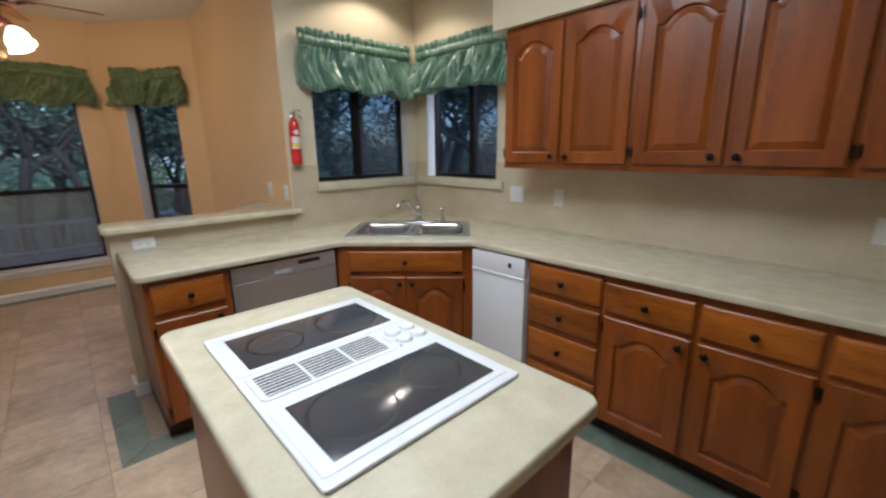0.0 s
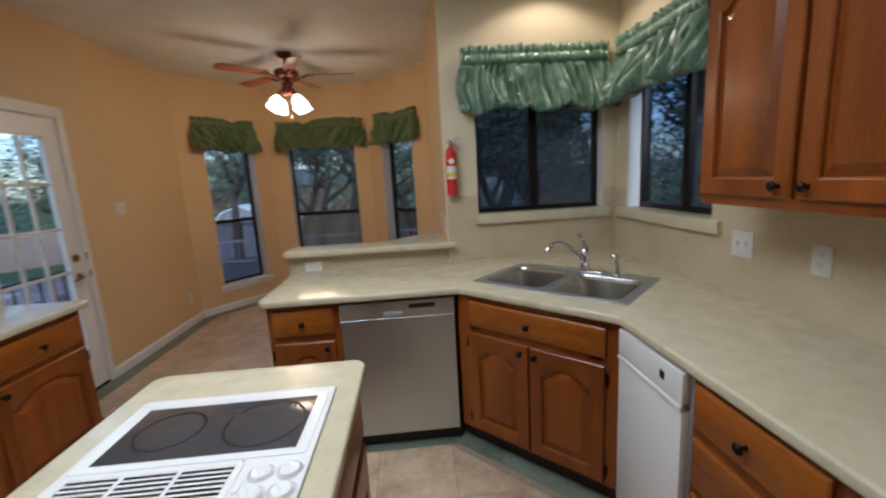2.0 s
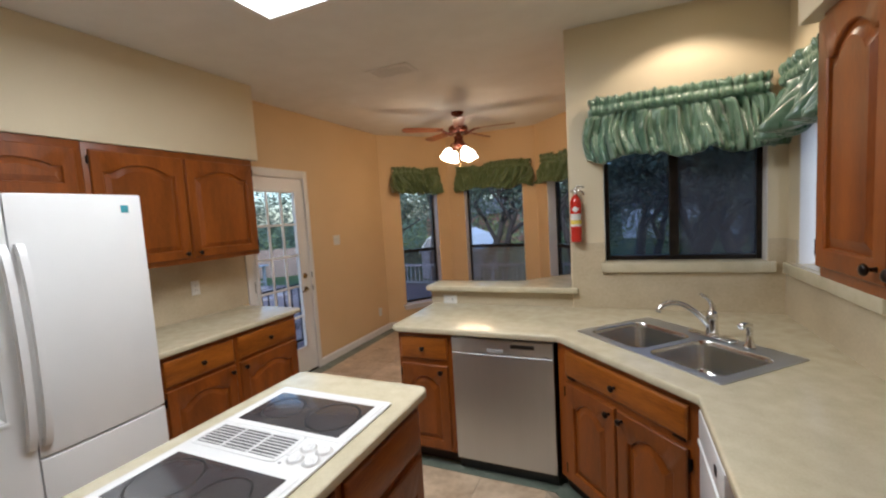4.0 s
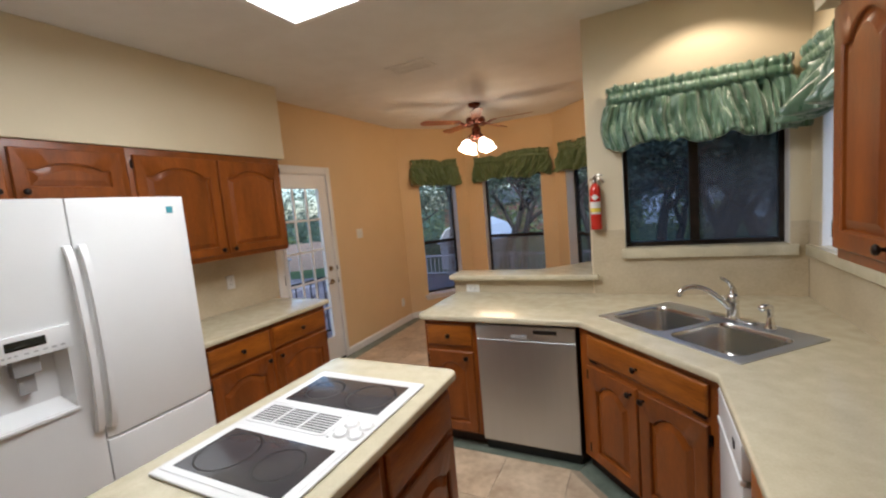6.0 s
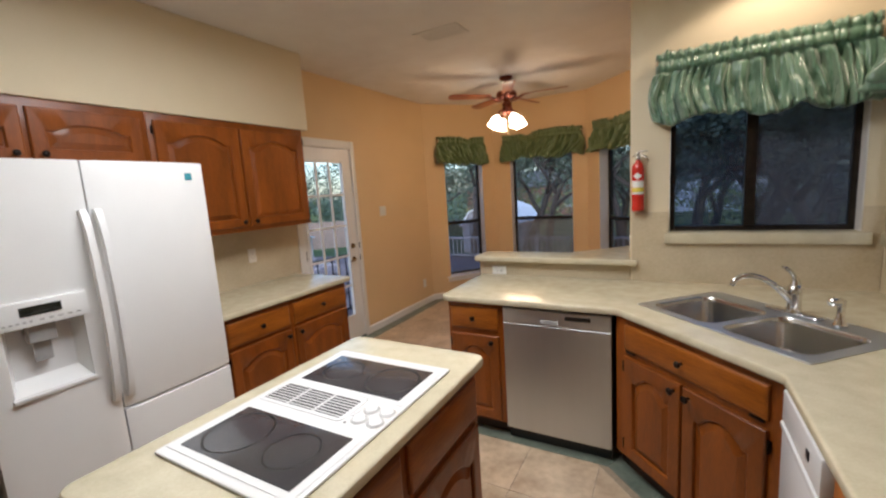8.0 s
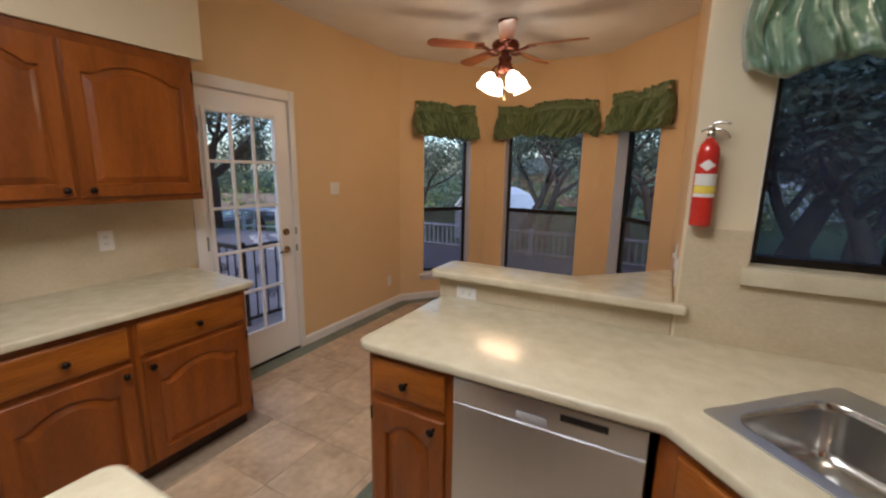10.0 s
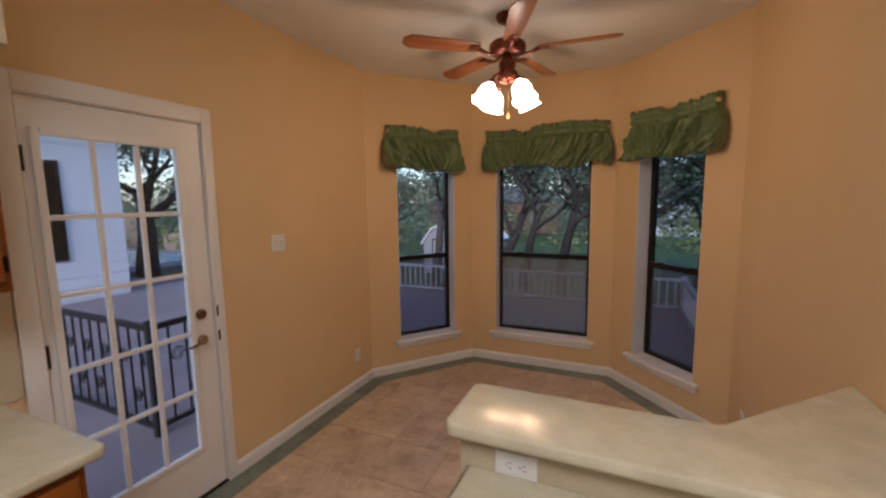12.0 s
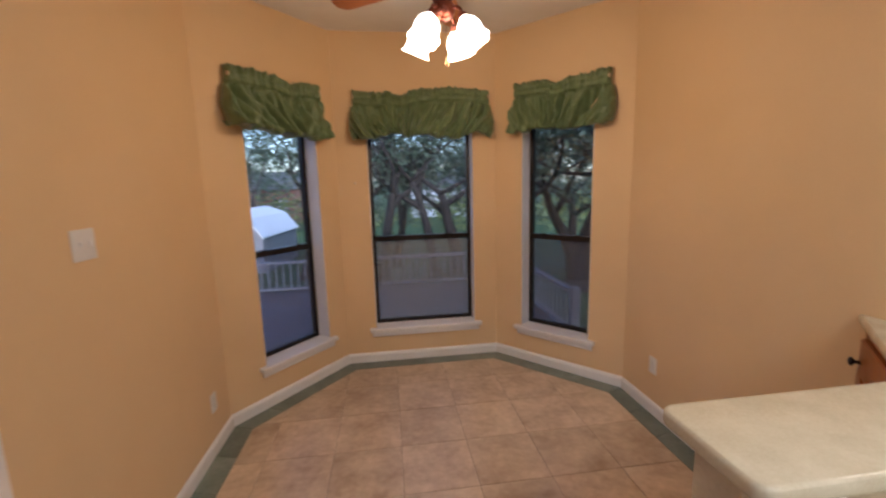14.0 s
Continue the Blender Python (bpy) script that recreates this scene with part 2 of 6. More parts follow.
def tube(bm, pts, r, segs=10, cap=True):
    """A round bar along points; r may be one radius or one a point."""
    pts = [Vector(p) for p in pts]
    rs = r if isinstance(r, (list, tuple)) else [r] * len(pts)
    up, rings = None, []
    for i, p in enumerate(pts):
        d = (pts[min(i + 1, len(pts) - 1)] - pts[max(i - 1, 0)]).normalized()
        if up is None:
            up = Vector((0, 0, 1)) if abs(d.z) < 0.9 else Vector((1, 0, 0))
        s = d.cross(up).normalized()
        up = s.cross(d).normalized()
        rings.append([bm.verts.new(p + rs[i] * (math.cos(2 * math.pi * k / segs) * s + math.sin(2 * math.pi * k / segs) * up)) for k in range(segs)])
    for a, b in zip(rings, rings[1:]):
        for k in range(segs):
            bm.faces.new((a[k], a[(k + 1) % segs], b[(k + 1) % segs], b[k]))
    if cap:
        bm.faces.new(rings[0][::-1])
        bm.faces.new(rings[-1])
    return bm


def bez(a, b, c, d, n=10):
    a, b, c, d = (Vector(p) for p in (a, b, c, d))
    return [(1 - t) ** 3 * a + 3 * (1 - t) ** 2 * t * b + 3 * (1 - t) * t * t * c + t ** 3 * d for t in (k / n for k in range(n + 1))]


def fillet(poly, radii, n=5):
    """Rounds a polygon's corners; radii: one a corner."""
    out = []
    for i, p in enumerate(poly):
        r = radii[i]
        p, a, b = Vector(p), Vector(poly[i - 1]), Vector(poly[(i + 1) % len(poly)])
        if r <= 0:
            out.append(p)
            continue
        u, v = (a - p).normalized(), (b - p).normalized()
        half = u.angle(v) / 2
        t = r / math.tan(half)
        c = p + (u + v).normalized() * (r / math.sin(half))
        s, e = p + u * t - c, p + v * t - c
        a0 = math.atan2(s.y, s.x)
        turn = (math.atan2(e.y, e.x) - a0 + math.pi) % (2 * math.pi) - math.pi
        for k in range(n + 1):
            out.append(c + Vector((math.cos(a0 + turn * k / n), math.sin(a0 + turn * k / n))) * r)
    return out


def inset(poly, d):
    """Moves every edge of an anticlockwise polygon inwards by d."""
    out, n = [], len(poly)
    for i in range(n):
        p, a, b = poly[i], poly[i - 1], poly[(i + 1) % n]
        e1, e2 = (p - a).normalized(), (b - p).normalized()
        n1, n2 = Vector((-e1.y, e1.x)), Vector((-e2.y, e2.x))
        k = 1 + n1.dot(n2)
        out.append(p + (n1 + n2) * (d / max(k, 0.2)))
    return out


def slab(outer, z0, z1, r=0.0, holes=(), n=3):
    """A plate of an anticlockwise outline with rounded edges and holes."""
    outer = [Vector(p) for p in outer]
    bm = bmesh.new()
    prof = [(0, z0), (0, z1)] if r <= 0 else [(r * (1 - math.sin(a)), z0 + r * (1 - math.cos(a))) for a in (math.pi / 2 * k / n for k in range(n + 1))] + [(r * (1 - math.cos(a)), z1 - r * (1 - math.sin(a))) for a in (math.pi / 2 * k / n for k in range(n + 1))]
    rings = [[bm.verts.new((*p, z)) for p in (inset(outer, d) if d > 1e-6 else outer)] for d, z in prof]
    for a, b in zip(rings, rings[1:]):
        for k in range(len(a)):
            bm.faces.new((a[k], a[(k + 1) % len(a)], b[(k + 1) % len(a)], b[k]))
    hr = []
    for h in holes:
        lo, hi = [bm.verts.new((*p, z0)) for p in h], [bm.verts.new((*p, z1)) for p in h]
        hr.append((lo, hi))
        for k in range(len(h)):
            bm.faces.new((lo[k], lo[(k + 1) % len(h)], hi[(k + 1) % len(h)], hi[k]))
    bm.edges.ensure_lookup_table()
    for side, ring in ((0, rings[0]), (1, rings[-1])):
        loops = [ring] + [h[side] for h in hr]
        es = [bm.edges.get((lp[k], lp[(k + 1) % len(lp)])) for lp in loops for k in range(len(lp))]
        bmesh.ops.triangle_fill(bm, use_beauty=True, use_dissolve=False, edges=es)
    return bm


def rrect(x0, x1, y0, y1, r, n=5):
    return fillet([(x0, y0), (x1, y0), (x1, y1), (x0, y1)], [r] * 4, n)


def wall(name, p0, p1, z0, z1, thick, material, openings=()):
    """A wall from p0 to p1, its face on that line and its body to the left of the way; openings: (s0, s1, z0, z1) along it."""
    p0, p1 = Vector(p0), Vector(p1)
    d = (p1 - p0).normalized()
    nrm = Vector((-d.y, d.x))
    ss = sorted({0.0, (p1 - p0).length, *(s for o in openings for s in o[:2])})
    zs = sorted({z0, z1, *(z for o in openings for z in o[2:])})
    solid = lambda i, j: 0 <= i < len(ss) - 1 and 0 <= j < len(zs) - 1 and not any(o[0] <= (ss[i] + ss[i + 1]) / 2 <= o[1] and o[2] <= (zs[j] + zs[j + 1]) / 2 <= o[3] for o in openings)
    bm = bmesh.new()
    vs = {}

    def v(i, j, k):
        if (i, j, k) not in vs:
            p = p0 + d * ss[i] + nrm * (thick * k)
            vs[i, j, k] = bm.verts.new((p.x, p.y, zs[j]))
        return vs[i, j, k]

    for i in range(len(ss) - 1):
        for j in range(len(zs) - 1):
            if not solid(i, j):
                continue
            bm.faces.new((v(i, j, 0), v(i + 1, j, 0), v(i + 1, j + 1, 0), v(i, j + 1, 0)))
            bm.faces.new((v(i, j, 1), v(i, j + 1, 1), v(i + 1, j + 1, 1), v(i + 1, j, 1)))
            for di, dj, (a, b) in ((-1, 0, ((i, j), (i, j + 1))), (1, 0, ((i + 1, j), (i + 1, j + 1))), (0, -1, ((i, j), (i + 1, j))), (0, 1, ((i, j + 1), (i + 1, j + 1)))):
                if not solid(i + di, j + dj):
                    bm.faces.new((v(*a, 0), v(*b, 0), v(*b, 1), v(*a, 1)))
    return tagged(part(name, bm, material), kind="structure")


def along(p0, p1, s=0.0, off=0.0, z=0.0):
    """The pose on a wall line: x along it, y out through the wall."""
    p0, p1 = Vector(p0), Vector(p1)
    d = (p1 - p0).normalized()
    q = p0 + d * s + Vector((-d.y, d.x)) * off
    return pose(q.x, q.y, z, 0, 0, math.degrees(math.atan2(d.y, d.x)))


# ---- the room's shell ----
XW, XE, YN, XC, YS = -0.72, 3.31, 3.63, 2.10, -1.6
# walk the outline clockwise, so that the walls' bodies lie outside
BAY = [(XW, 5.74), (-0.02, 6.60), (1.34, 6.60), (XC, 5.755)]
WT, WTB = 0.15, 0.20
B1, B3 = (Vector(BAY[1]) - Vector(BAY[0])).length, (Vector(BAY[3]) - Vector(BAY[2])).length
WB, WTOP, RAIL = 0.312, 2.08, 1.100
BAYWIN = [(BAY[0], BAY[1], B1 / 2 - 0.262, B1 / 2 + 0.352), (BAY[1], BAY[2], 0.256, 1.158), (BAY[2], BAY[3], B3 / 2 - 0.305, B3 / 2 + 0.295)]
DOOR = (3.425, 4.165, 2.09)
KZ0, KZ1 = 1.236, 2.10
KW_N = (2.322, 3.215)
KW_E = (2.675, 3.475)
wall("wall_west", (XW, YS), BAY[0], 0, CEIL, WT, M["tan"], [(DOOR[0] - 0.02 - YS, DOOR[1] + 0.02 - YS, 0.0, DOOR[2] + 0.02)])
for k, (a, b, s0, s1) in enumerate(BAYWIN):
    wall("wall_bay_%d" % (k + 1), a, b, 0, CEIL, WTB, M["tan"], [(s0, s1, WB - 0.02, WTOP)])
wall("wall_nook_east", BAY[3], (XC, YN + 0.006), 0, CEIL, WT, M["tan"])
wall("wall_kitchen_north", (XC + 0.002, YN), (XE, YN), 0, CEIL, WT, M["cream"], [(KW_N[0] - XC - 0.002, KW_N[1] - XC - 0.002, KZ0, KZ1)])
wall("wall_kitchen_east", (XE, YN + WT), (XE, YS), 0, CEIL, WT, M["cream"], [(YN + WT - KW_E[1], YN + WT - KW_E[0], KZ0, KZ1)])
wall("wall_south", (XE, YS), (XW, YS), 0, CEIL, WT, M["cream"])

ROOM = [(XW - WT, YS - WT), (XE + WT, YS - WT), (XE + WT, YN + WT), (XC + WT, YN + WT), (XC + WT, 5.90), (1.44, 6.80), (-0.12, 6.80), (XW - WT, 5.87)]
BOXL = (0.66, 1.90, 1.26, 2.50)
bm = slab(ROOM, CEIL, CEIL + 0.12, 0, [[(BOXL[0], BOXL[2]), (BOXL[1], BOXL[2]), (BOXL[1], BOXL[3]), (BOXL[0], BOXL[3])]])
tagged(part("ceiling", bm, M["ceiling"]), kind="structure")
bm = slab(ROOM, -0.14, -0.004, 0)
FLOOR = tagged(part("floor", bm, M["grout"]), kind="structure")

# soffits above the wall cabinets
for nm, lo, hi in (("soffit_west", (XW + 0.002, YS + 0.002, 2.175), (-0.40, 3.31, CEIL - 0.002)), ("soffit_east", (2.975, YS + 0.002, 2.175), (XE - 0.002, 2.455, CEIL - 0.002))):
    tagged(boxp(nm, lo, hi, M["cream"], bevel=0.006), kind="structure")

# low wall under the bar
boxp("wall_bar", (1.005, YN, 0), (XC - 0.002, YN + 0.12, 1.024), M["splash"], bevel=0.003)["kind"] = "structure"


def baseboard(a, b, s0, s1):
    L = s1 - s0
    bm = bmesh.new()
    prof = [(0, 0), (-0.014, 0), (-0.014, 0.062), (-0.010, 0.074), (-0.004, 0.084), (0, 0.085)]
    ends = [[bm.verts.new((x, y - 0.001, z)) for y, z in prof] for x in (0, L)]
    for k in range(len(prof)):
        bm.faces.new((ends[0][k], ends[0][(k + 1) % len(prof)], ends[1][(k + 1) % len(prof)], ends[1][k]))
    bm.faces.new(ends[0][::-1])
    bm.faces.new(ends[1])
    ob = tagged(part("baseboard", bm, M["trim"]), kind="structure")
    ob.matrix_world = along(a, b, s0)


baseboard((XW, YS), BAY[0], DOOR[1] + 0.067 - YS, BAY[0][1] - YS)
baseboard(BAY[0], BAY[1], 0, B1)
baseboard(BAY[1], BAY[2], 0, 1.36)
baseboard(BAY[2], BAY[3], 0, B3)
baseboard(BAY[3], (XC, YN), 0, BAY[3][1] - YN - 0.13)

# ---- windows ----
WINDOWS = [0]


def window(m, w, h, rail=None, vertical=False, sill=None, panes=("glass", "screen"), deep=0.0):
    """A dark metal window in an opening w by h; local x along the wall, y outwards, z from the opening's foot."""
    WINDOWS[0] += 1
    e = tagged(thing("window_%d" % WINDOWS[0], m, "", ""), kind="structure")
    f, y0, y1 = 0.032, 0.085 + deep, 0.135 + deep
    bm = bmesh.new()
    box(bm, 0, f, y0, y1, 0, h, 0.003)
    box(bm, w - f, w, y0, y1, 0, h, 0.003)
    box(bm, f, w - f, y0, y1, 0, f, 0.003)
    box(bm, f, w - f, y0, y1, h - f, h, 0.003)
    part("window_frame", bm, M["bronze"], e, "dark bronze metal frame", auto=40)
    if vertical:
        c = rail
        boxp("meeting_rail", (c - 0.027, y0 - 0.006, f), (c + 0.027, y1 - 0.01, h - f), M["bronze"], e, 0.003)
        boxp("pane", (f, 0.118 + deep, f), (c - 0.027, 0.122 + deep, h - f), M[panes[0]], e, 0).visible_shadow = False
        boxp("pane", (c + 0.027, 0.104 + deep, f), (w - f, 0.108 + deep, h - f), M[panes[1]], e, 0).visible_shadow = False
    else:
        boxp("meeting_rail", (f, y0 - 0.006, rail - 0.022), (w - f, y1 - 0.01, rail + 0.022), M["bronze"], e, 0.003)
        boxp("pane", (f, 0.118 + deep, rail + 0.022), (w - f, 0.122 + deep, h - f), M[panes[0]], e, 0).visible_shadow = False
        boxp("pane", (f, 0.104 + deep, f), (w - f, 0.108 + deep, rail - 0.022), M[panes[1]], e, 0).visible_shadow = False
        for s in (0.25, 0.75):
            boxp("sash_latch", (w * s - 0.025, y0 - 0.012, rail + 0.016), (w * s + 0.025, y0 - 0.004, rail + 0.03), M["bronze"], e, 0.002)
    bm = bmesh.new()
    box(bm, 0.0005, 0.0045, 0.002, y0, 0.003, h - 0.001)
    box(bm, w - 0.0045, w - 0.0005, 0.002, y0, 0.003, h - 0.001)
    box(bm, 0.0045, w - 0.0045, 0.002, y0, h - 0.005, h - 0.001)
    part("jamb", bm, M["trim"], e, "white painted reveal")
    if sill == "white":
        bm = bmesh.new()
        box(bm, -0.055, w + 0.055, -0.045, 0.0, -0.028, 0.004, 0.006)
        box(bm, 0.002, w - 0.002, 0.0, y0, -0.02, 0.002)
        box(bm, -0.035, w + 0.035, -0.018, -0.002, -0.075, -0.028, 0.004)
        part("window_sill", bm, M["trim"], e, "white painted wood sill", auto=40)
    elif sill:
        bm = bmesh.new()
        box(bm, *sill, -0.040, -0.011, -0.064, 0.000, 0.005)
        box(bm, 0.002, w - 0.002, -0.011, y0 + 0.001, -0.03, 0.002)
        part("window_sill", bm, M["laminate"], e, "beige laminate sill", auto=40)
    return e


for (a, b, s0, s1), low in zip(BAYWIN, ("screen", "veil", "screen")):
    window(along(a, b, s0, 0, WB), s1 - s0, WTOP - WB, rail=RAIL - WB, sill="white", panes=("glass", low), deep=0.045)
window(along((XC, YN), (XE, YN), KW_N[0] - XC, 0, KZ0 + 0.002), KW_N[1] - KW_N[0], KZ1 - KZ0 - 0.004, rail=0.42, vertical=True, sill=(-0.022, 0.925), panes=("dusk", "mesh"))
window(along((XE, YN), (XE, YS), YN - KW_E[1], 0, KZ0 + 0.002), KW_E[1] - KW_E[0], KZ1 - KZ0 - 0.004, rail=0.46, vertical=True, sill=(-0.10, 0.875), panes=("dusk", "mesh"))

# laminate splash boards on the kitchen walls
SZ0, SZ1 = 0.921, 1.372


def splash(name, p0, p1, openings=()):
    ob = wall(name, p0, p1, SZ0, SZ1, 0.009, M["splash"], openings)
    return ob


splash("wall_splash_north", (XC + 0.012, YN - 0.0105), (XE - 0.012, YN - 0.0105), [(KW_N[0] - XC - 0.012, KW_N[1] - XC - 0.012, KZ0 - 0.064, SZ1)])
splash("wall_splash_east", (XE - 0.0105, YN - 0.012), (XE - 0.0105, YS + 0.01), [(YN - 0.012 - KW_E[1], YN - 0.012 - KW_E[0], KZ0 - 0.064, SZ1)])
splash("wall_splash_west", (XW + 0.0105, 1.0), (XW + 0.0105, 3.34))

# ---- cabinets ----
def arch_loop(x0, x1, z0, zs, rise, n=14):
    """Bottom left, bottom right, then over an arched top from right to left."""
    w = x1 - x0
    sh = 0.10 * w if rise else 0
    pts = [(x0, z0), (x1, z0), (x1, zs)]
    for k in range(n + 1):
        u = k / n
        x = x1 - sh - (w - 2 * sh) * u
        pts.append((x, zs + rise * math.sin(math.pi * u) ** 0.75))
    pts.append((x0, zs))
    return pts


def loft(bm, loops, cap=False):
    rings = [[bm.verts.new((x, y, z)) for x, z in pts] for pts, y in loops]
    for a, b in zip(rings, rings[1:]):
        for k in range(len(a)):
            bm.faces.new((a[k], a[(k + 1) % len(a)], b[(k + 1) % len(a)], b[k]))
    if cap:
        bm.faces.new(rings[-1])
    return bm


def knob_mesh():
    bm = bmesh.new()
    lathe(bm, [(0, 0), (0.0085, 0), (0.006, 0.004), (0.0055, 0.013), (0.010, 0.017), (0.0155, 0.021), (0.0165, 0.025), (0.013, 0.030), (0.006, 0.0325), (0, 0.033)], 14, Matrix.Rotation(math.pi / 2, 4, "X"))
    ob = part("knob", bm, M["knob"], None, "", True)
    me = ob.data
    bpy.data.objects.remove(ob)
    return me


KNOB = knob_mesh()


def knob(parent, x, y, z):
    ob = new("knob", KNOB)
    ob.parent = parent
    ob.location = (x, y, z)
    ob["label"] = "dark bronze round knob"
    return ob


def hinge(parent, x, z):
    bm = bmesh.new()
    box(bm, x - 0.006, x + 0.006, -0.012, -0.0005, z - 0.022, z + 0.022, 0.002)
    tube(bm, [(x, -0.013, z - 0.027), (x, -0.013, z + 0.027)], 0.0045, 8)
    return part("hinge", bm, M["knob"], parent, "dark bronze hinge", auto=40)


def door(parent, x0, x1, z0, z1, knob_at=None, arch=True, hinge_side=None, t=0.019):
    """A raised-panel door with an arched top rail, in front of y = 0."""
    w, h = x1 - x0, z1 - z0
    s = 0.058 if w > 0.3 else 0.05
    rise = (0.055 if h > 0.4 else 0.035) * min(1, w / 0.36) if arch else 0
    zs = z1 - s - rise - 0.012
    def outer(d):
        pts = [(x0 + d, z0 + d), (x1 - d, z0 + d), (x1 - d, z1 - d)]
        n = 14
        pts += [(x1 - d - (w - 2 * d) * (0.02 + 0.96 * k / n), z1 - d) for k in range(n + 1)]
        return pts + [(x0 + d, z1 - d)]
    inner = lambda d: arch_loop(x0 + s + d, x1 - s - d, z0 + s + d, zs - d, rise)
    bm = bmesh.new()
    loft(bm, [(outer(0.0), -0.0008), (outer(0.0), -t + 0.005), (outer(0.005), -t), (inner(0), -t), (inner(0.005), -t + 0.004), (inner(0.007), -t + 0.0135)])
    d = part("door", bm, M["wood"], parent, auto=35)
    bm = bmesh.new()
    loft(bm, [(inner(0.0065), -t + 0.0138), (inner(0.012), -t + 0.0142), (inner(0.038), -t + 0.003), (inner(0.041), -t + 0.0012)], cap=True)
    part("panel", bm, M["wood"], d, auto=25)
    if knob_at:
        knob(d, knob_at[0], -t, knob_at[1])
    if hinge_side:
        hx = x0 - 0.007 if hinge_side == "l" else x1 + 0.007
        for z in (z0 + 0.06, z1 - 0.06):
            hinge(d, hx, z)
    return d


def drawer(parent, x0, x1, z0, z1, t=0.019, knobs=1):
    rect = lambda d: [(x0 + d, z0 + d), (x1 - d, z0 + d), (x1 - d, z1 - d), (x0 + d, z1 - d)]
    bm = bmesh.new()
    loft(bm, [(rect(0), -0.0008), (rect(0), -t + 0.008), (rect(0.003), -t + 0.005), (rect(0.011), -t + 0.0015), (rect(0.016), -t)], cap=True)
    d = part("drawer", bm, M["wood_h"], parent, auto=25)
    if knobs:
        knob(d, (x0 + x1) / 2, -t, (z0 + z1) / 2)
    return d


def carcass(name, m, w, depth, z0, z1, label, toe=0.10, group="", plan=None, hollow=()):
    e = thing(name, m, label, "cabinet", group)
    bm = bmesh.new()
    if plan:
        bm2 = slab(plan, z0 + toe, z1, 0, hollow)
        part("body", bm2, M["wood"], e)
    else:
        box(bm, 0, w, 0, depth, z0 + toe, z1, 0.0015)
        part("body", bm, M["wood"], e, auto=40)
        if toe:
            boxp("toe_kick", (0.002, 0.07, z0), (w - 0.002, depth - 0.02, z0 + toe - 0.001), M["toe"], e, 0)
    return e


CT, CB = 0.922, 0.884  # worktop
BT = 0.883             # top of the base cabinets

# cabinet at the end of the bar
c = carcass("base_cabinet", pose(1.060, 2.968, 0), 0.378, 0.65, 0, BT, "reddish stained wood base cabinet beside the dishwasher")
drawer(c, 0.022, 0.348, 0.708, 0.855)
door(c, 0.022, 0.348, 0.115, 0.672, (0.305, 0.634), hinge_side="l")

# corner sink cabinet, standing across the corner
DA, DB = Vector((2.085, 2.968)), Vector((2.700, 2.342))
dl = (DB - DA).length
ang = math.degrees(math.atan2(DB.y - DA.y, DB.x - DA.x))
inv = pose(DA.x, DA.y, 0, 0, 0, ang).inverted()
loc = lambda x, y: tuple((inv @ Vector((x, y, 0)))[:2])
c = carcass("sink_cabinet", pose(DA.x, DA.y, 0, 0, 0, ang), dl, 0.5, 0, BT, "reddish stained wood corner sink cabinet with two arched doors", plan=[(0, 0), (dl, 0), loc(XE - 0.03, 2.342), loc(XE - 0.03, YN - 0.03), loc(2.085, YN - 0.03)], hollow=[[(0.03, 0.022), (dl - 0.03, 0.022), (dl - 0.03, 0.66), (0.03, 0.66)]])
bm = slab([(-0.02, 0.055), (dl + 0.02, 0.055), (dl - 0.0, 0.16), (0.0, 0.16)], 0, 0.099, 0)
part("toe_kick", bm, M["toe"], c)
drawer(c, 0.075, dl - 0.075, 0.715, 0.850)
for hx in (0.115, dl - 0.115):
    boxp("hinge", (hx - 0.028, -0.012, 0.701), (hx + 0.028, -0.001, 0.712), M["knob"], c, 0.002, "dark tilt-out hinge")
door(c, 0.075, dl / 2 - 0.006, 0.120, 0.680, (dl / 2 - 0.040, 0.64), hinge_side="l")
door(c, dl / 2 + 0.006, dl - 0.075, 0.120, 0.680, (dl / 2 + 0.040, 0.64), hinge_side="r")

# east base run, fronts face west
XF = 2.700
y = 1.924
for kind, w in (("drawers", 0.435), ("l", 0.405), ("r", 0.395), ("l", 0.40), ("r", 0.40), ("l", 0.45), ("r", 0.45)):
    nm = "drawer_cabinet" if kind == "drawers" else "base_cabinet"
    lb = "reddish stained wood base cabinet with four drawers" if kind == "drawers" else "reddish stained wood base cabinet with arched raised panel door"
    c = carcass(nm, pose(XF, y, 0, 0, 0, -90), w, XE - XF - 0.004, 0, BT, lb, group="" if kind == "drawers" else "base cabinets along the wall")
    a, b = 0.016, w - 0.010
    if kind == "drawers":
        for z0, z1 in ((0.712, 0.858), (0.518, 0.676), (0.312, 0.480), (0.118, 0.276)):
            drawer(c, a, b, z0, z1)
    else:
        drawer(c, a, b, 0.700, 0.846)
        kx = b - 0.040 if kind == "l" else a + 0.032
        door(c, a, b, 0.115, 0.676, (kx, 0.634), hinge_side="l" if kind == "l" else "r")
    y -= w + 0.001

# west base cabinets, fronts face east
for y0, y1, kd in ((2.135, 2.650, "r"), (2.652, 3.235, "l")):
    w = y1 - y0
    c = carcass("base_cabinet", pose(-0.085, y0, 0, 0, 0, 90), w, 0.63, 0, BT, "reddish stained wood base cabinet beside the refrigerator", group="base cabinets by the door")
    drawer(c, 0.02, w - 0.02, 0.692, 0.850)
    door(c, 0.02, w - 0.02, 0.115, 0.665, (w - 0.055, 0.625) if kd == "r" else (0.055, 0.625), hinge_side="l" if kd == "r" else "r")

